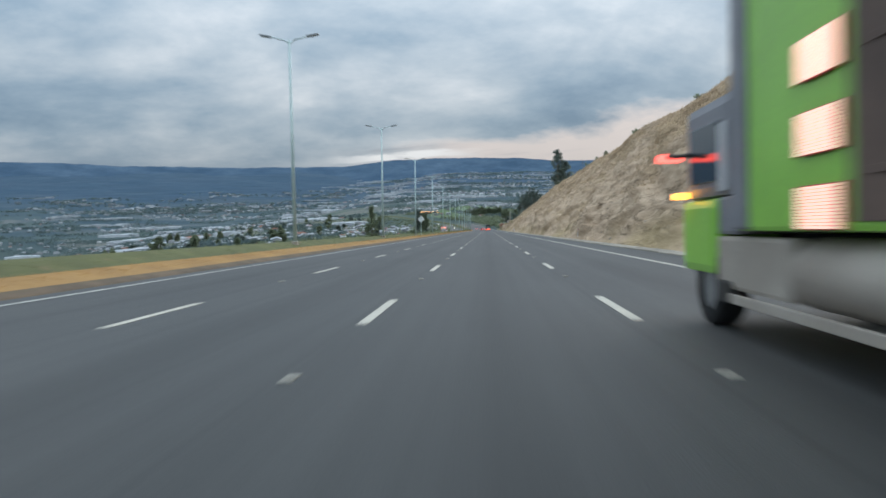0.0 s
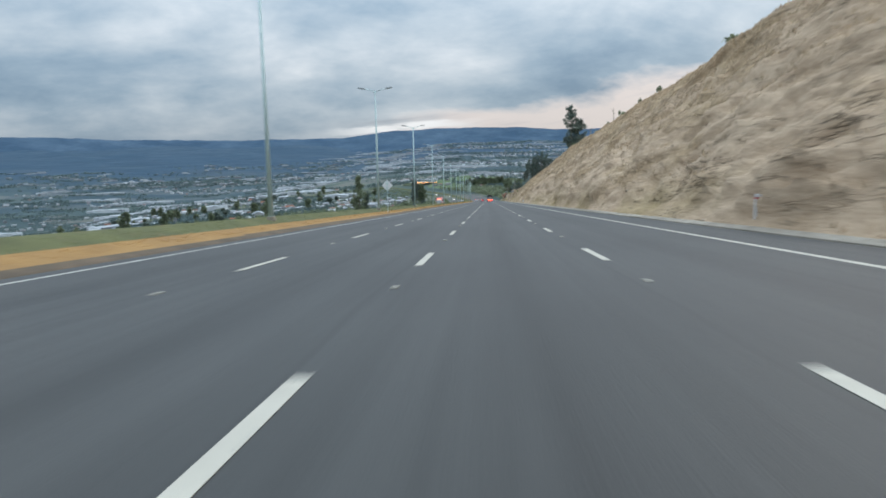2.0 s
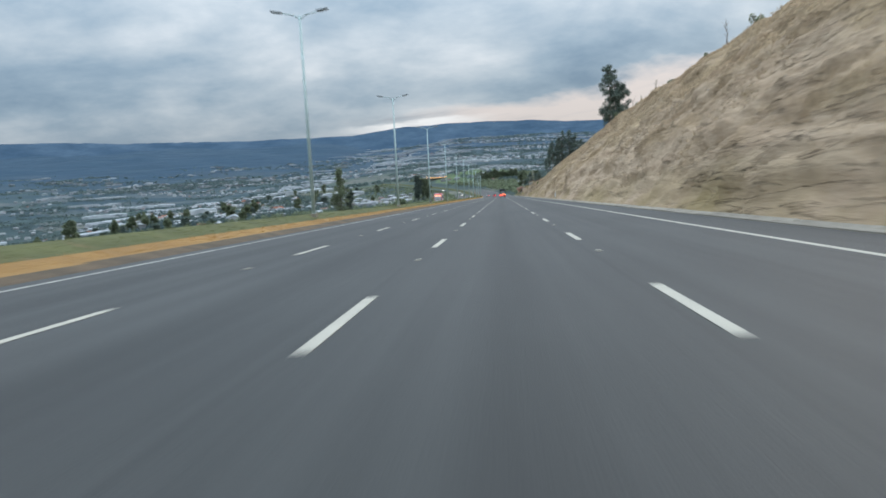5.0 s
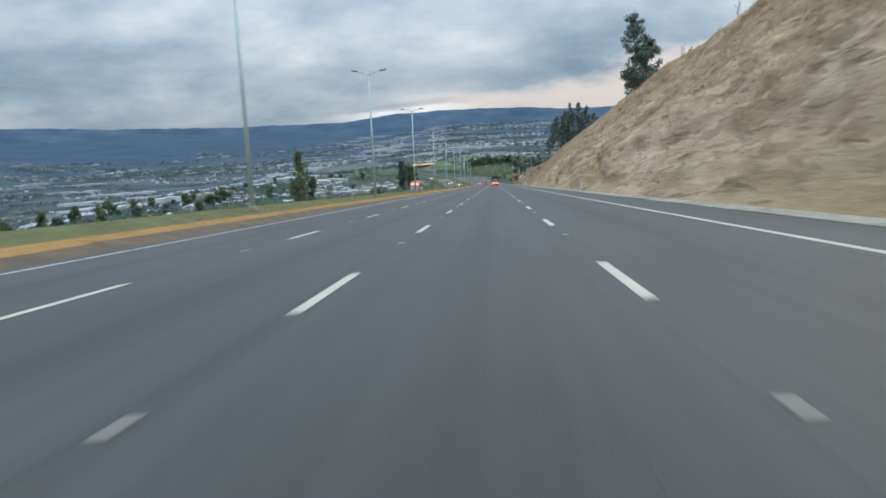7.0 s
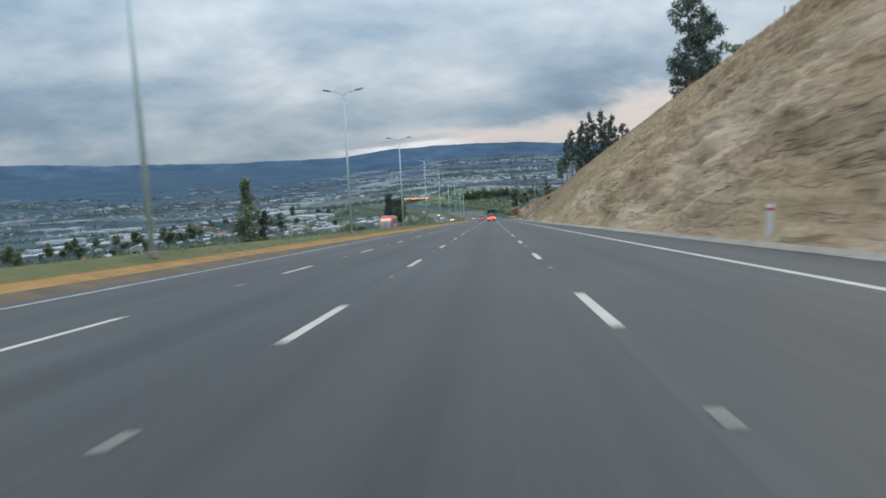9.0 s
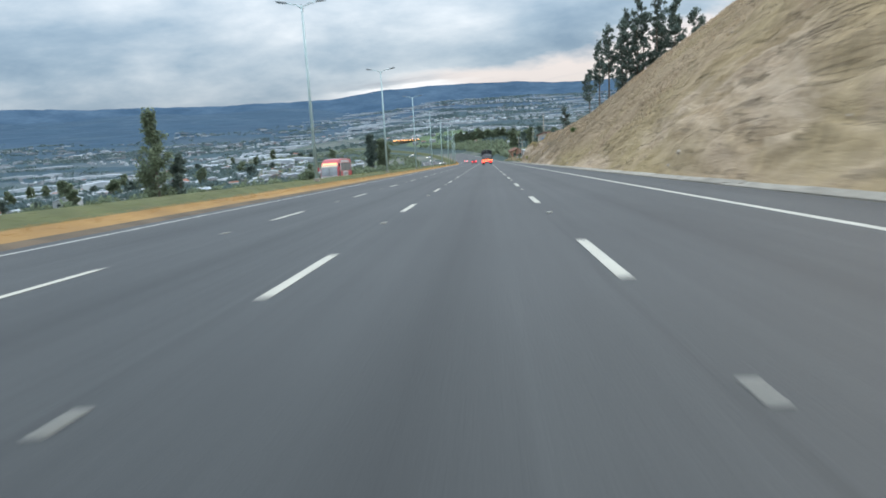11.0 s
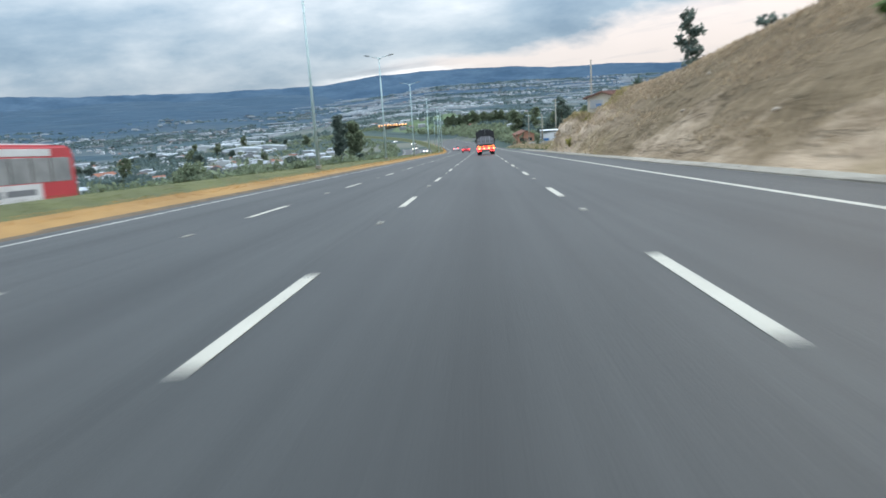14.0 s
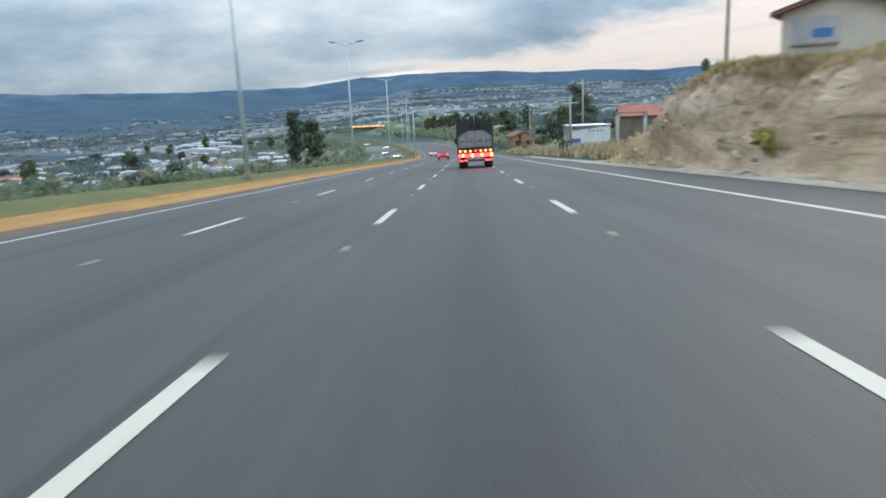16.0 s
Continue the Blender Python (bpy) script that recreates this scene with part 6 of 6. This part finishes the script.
wf = part("window", boxed(-1.4, 0.1, -l / 2 - 0.06, -l / 2 + 0.02, 0.5, 1.4, 0.02), WALLS[0], hb, "whitewashed window frame with a blue pane")
part("pane", boxed(-0.7, -0.05, -l / 2 - 0.075, -l / 2 - 0.055, 0.68, 1.0, 0.006), BLUE, wf, "blue pane")
part("sill", boxed(-1.45, 0.15, -l / 2 - 0.12, -l / 2 - 0.02, 0.43, 0.51, 0.01), CONCRETE, wf)
pr = part("porch_roof", boxed(w / 2 + 0.1, w / 2 + 2.8, -l / 2 - 0.2, l / 2, h - 0.35, h - 0.22, 0.02), WALLS[3], hb, "low red porch roof")
part("porch_wall", boxed(w / 2, w / 2 + 2.5, -l / 2 + 0.5, -l / 2 + 0.7, -1.5, h - 0.36, 0.02), WALLS[0], hb, "whitewashed porch wall")
part("porch_window", boxed(w / 2 + 0.8, w / 2 + 1.7, -l / 2 + 0.44, -l / 2 + 0.52, 1.0, 1.8, 0.02), WINDOW, hb)


bush("bush", on_hill(14.7, 399.0), 0.5, 1.1, 97, "dark leafy bush beside the house on the bank", LEAF, "bank bushes")
house(upright(25.4, 413.5, hill_at(25.4, 413.5) - 0.3, -82), 6.5, 9.0, 2.3, 1.3, MUD, DULL_TILE, "mud-coloured house with a brown tiled roof behind the brow", "")


def dead_sapling(m, h, seed):
    """A bare dead young tree: thin bent stem with a few twigs."""
    r_ = random.Random(seed)
    e = root("dead_sapling", m, "thin bare dead sapling on the brow of the bank", "tree", "dead saplings")
    pts = [Vector((0.05 * i * r_.uniform(-1, 1), 0.05 * i * r_.uniform(-1, 1), h * i / 4)) for i in range(5)]
    bm = bmesh.new()
    for i in range(4):
        tube(bm, pts[i], pts[i + 1], 0.07 - 0.013 * i, 0.057 - 0.013 * i, 6, False)
    stem = part("stem", bm, BARK, e)
    for k in range(9):
        u = r_.uniform(1.0, 3.9)
        p = pts[int(u)].lerp(pts[int(u) + 1], u % 1)
        q = p + Vector((r_.uniform(-0.5, 0.5), r_.uniform(-0.5, 0.5), r_.uniform(0.3, 0.8)))
        part("twig", tubed(p, q, 0.022, 0.008, 5), BARK, stem)
    return e


dead_sapling(on_hill(28.4, 196), 2.6, 3)
dead_sapling(on_hill(29.8, 240), 2.4, 4)
dead_sapling(on_hill(31.0, 268), 2.2, 5)


def utility_pole(x, y, z, h, label, arm=True):
    e = root("utility_pole", upright(x, y, z), label, "utility pole", "utility poles")
    part("shaft", tubed((0, 0, -0.5), (0, 0, h), 0.14, 0.09, 12), CONCRETE, e)
    if arm:
        bar = part("crossarm", boxed(-0.8, 0.8, -0.05, 0.05, h - 0.6, h - 0.5, 0.01), STEEL, e)
        for px in (-0.7, 0.0, 0.7):
            part("insulator", tubed((px, 0, h - 0.5), (px, 0, h - 0.32), 0.04, 0.03, 8), LAMP_GREY, bar)
    return e


utility_pole(15.6, 418.9, 0.2, 10.5, "pale concrete utility pole behind the bank end", False)
utility_pole(12.3, 452, 0.7, 5.2, "pale concrete utility pole beside the yard")
utility_pole(16.5, 470, 0.9, 8.3, "pale concrete utility pole in the yard")
utility_pole(14.5, 520, 0.9, 8.0, "pale concrete utility pole along the road")
utility_pole(36.0, 207, hill_at(36, 207), 4.6, "thin bare pole on the brow of the bank", False)
utility_pole(37.0, 290, hill_at(37, 290), 5.0, "thin bare pole on the brow of the bank", False)


# white shed with a blue end, on posts
sh = root("shed", upright(14.6, 453.5, 0.75, 6), "white sheet-metal shed with a blue corner beside the road", "shed")
SHEET = surface("white_sheet", (0.82, 0.83, 0.85), (0.72, 0.73, 0.75), 0.5, scale=0.8, fine=20, bump=0.1, wear=((0.38, 0.34, 0.30), 0.0))
for k in range(8):
    part("wall_sheet", boxed(-2.6 + 0.65 * k, -1.96 + 0.65 * k, -0.03 + 0.004 * (k % 2), 0.0, 0.75, 2.35 + 0.07 * k, 0.004), SHEET, sh, "white sheet-metal panel")
part("roof", boxed(-2.75, 2.75, -0.2, 4.2, 2.95, 3.02, 0.01), SHEET, sh)
part("blue_panel", boxed(-2.62, -1.35, -0.055, -0.035, 0.72, 1.35, 0.01), BLUE, sh, "blue painted panel")
part("back_wall", boxed(-2.6, 2.6, 4.0, 4.06, 0.0, 2.9, 0.01), SHEET, sh)
for x in (-2.55, -1.2, 0.1, 1.4, 2.6):
    part("post", boxed(x - 0.05, x + 0.05, 0.02, 0.12, -0.4, 2.9, 0.01), STEEL, sh)
for x in (-0.3, 0.2, 0.8, 1.3):
    part("vent", boxed(x, x + 0.28, -0.045, -0.03, 2.2, 2.32, 0.005), CHASSIS, sh)
sh.scale = (0.78, 0.78, 0.78)
gp = root("gateway", upright(17.2, 447, 0.75, 4), "cream gateway of two pillars and a lintel", "gateway")
for x in (-1.3, 1.3):
    pl_ = part("pillar", boxed(x - 0.14, x + 0.14, -0.14, 0.14, -0.4, 2.9, 0.03), WALLS[0], gp, "cream square pillar")
    part("cap", boxed(x - 0.2, x + 0.2, -0.2, 0.2, 2.9, 3.02, 0.02), CONCRETE, pl_)
part("lintel", boxed(-1.5, 1.5, -0.1, 0.1, 3.03, 3.2, 0.02), CONCRETE, gp)
RED_TILE = surface("red_tile", (0.43, 0.155, 0.105), (0.30, 0.105, 0.075), 0.8, scale=0.6, fine=9, bump=0.2)
house(upright(31.6, 500, 1.2, 82), 6, 8, 4.3, 1.4, surface("brown_render", (0.24, 0.20, 0.155), (0.17, 0.145, 0.115), 0.9, scale=0.6, fine=9, bump=0.2), RED_TILE, "two-storey brick-coloured house with a bright red tile roof", "")
house(upright(14.5, 545, 0.8, 10), 5, 6, 3.2, 1.0, surface("brick_wall", (0.52, 0.26, 0.18), (0.40, 0.20, 0.14), 0.9, scale=0.8, fine=12, bump=0.2), WALLS[3], "small red brick house beside the road", "")
fpost = root("fence_post", upright(11.6, 436, 0.35), "short pale fence post on the dry roadside bank", "fence post", "roadside fence posts")
part("shaft", boxed(-0.05, 0.05, -0.05, 0.05, -0.3, 1.0, 0.015), WALLS[0], fpost)
for k in range(1, 16):
    copy_thing(fpost, upright(11.6 + 0.03 * k, 436 + 3.2 * k, 0.40))
for k in range(16):
    bush("bush", upright(rng.uniform(11.8, 14.5), 430 + 5.5 * k, 0.55), rng.uniform(0.6, 1.1), rng.uniform(0.7, 1.3), 200 + k, "dry yellow-green bush on the roadside bank", DRY_GRASS if k % 3 == 0 else LEAF_PALE, "roadside bushes")

# lit market hall and lamps near the far bend
hall = root("market_hall", on_ground(-80, 988, 8, 0), "long low hall with a row of orange lamps under its roof", "hall")
part("roof", boxed(-14, 14, -5, 5, 3.6, 3.9, 0.05), WALLS[2], hall)
part("back_wall", boxed(-13.5, 13.5, 4.0, 4.4, -1.5, 3.6, 0.05), WALLS[1], hall)
for k in range(7):
    x = -13.2 + 4.4 * k
    part("column", boxed(x - 0.18, x + 0.18, -4.4, -4.0, -1.5, 3.6, 0.03), CONCRETE, hall)
for k in range(10):
    x = -12.4 + 2.75 * k
    part("lamp", boxed(x - 0.5, x + 0.5, -5.1, -4.7, 2.7, 3.3, 0.1), LAMP_ROW, hall, "glowing orange lamp")
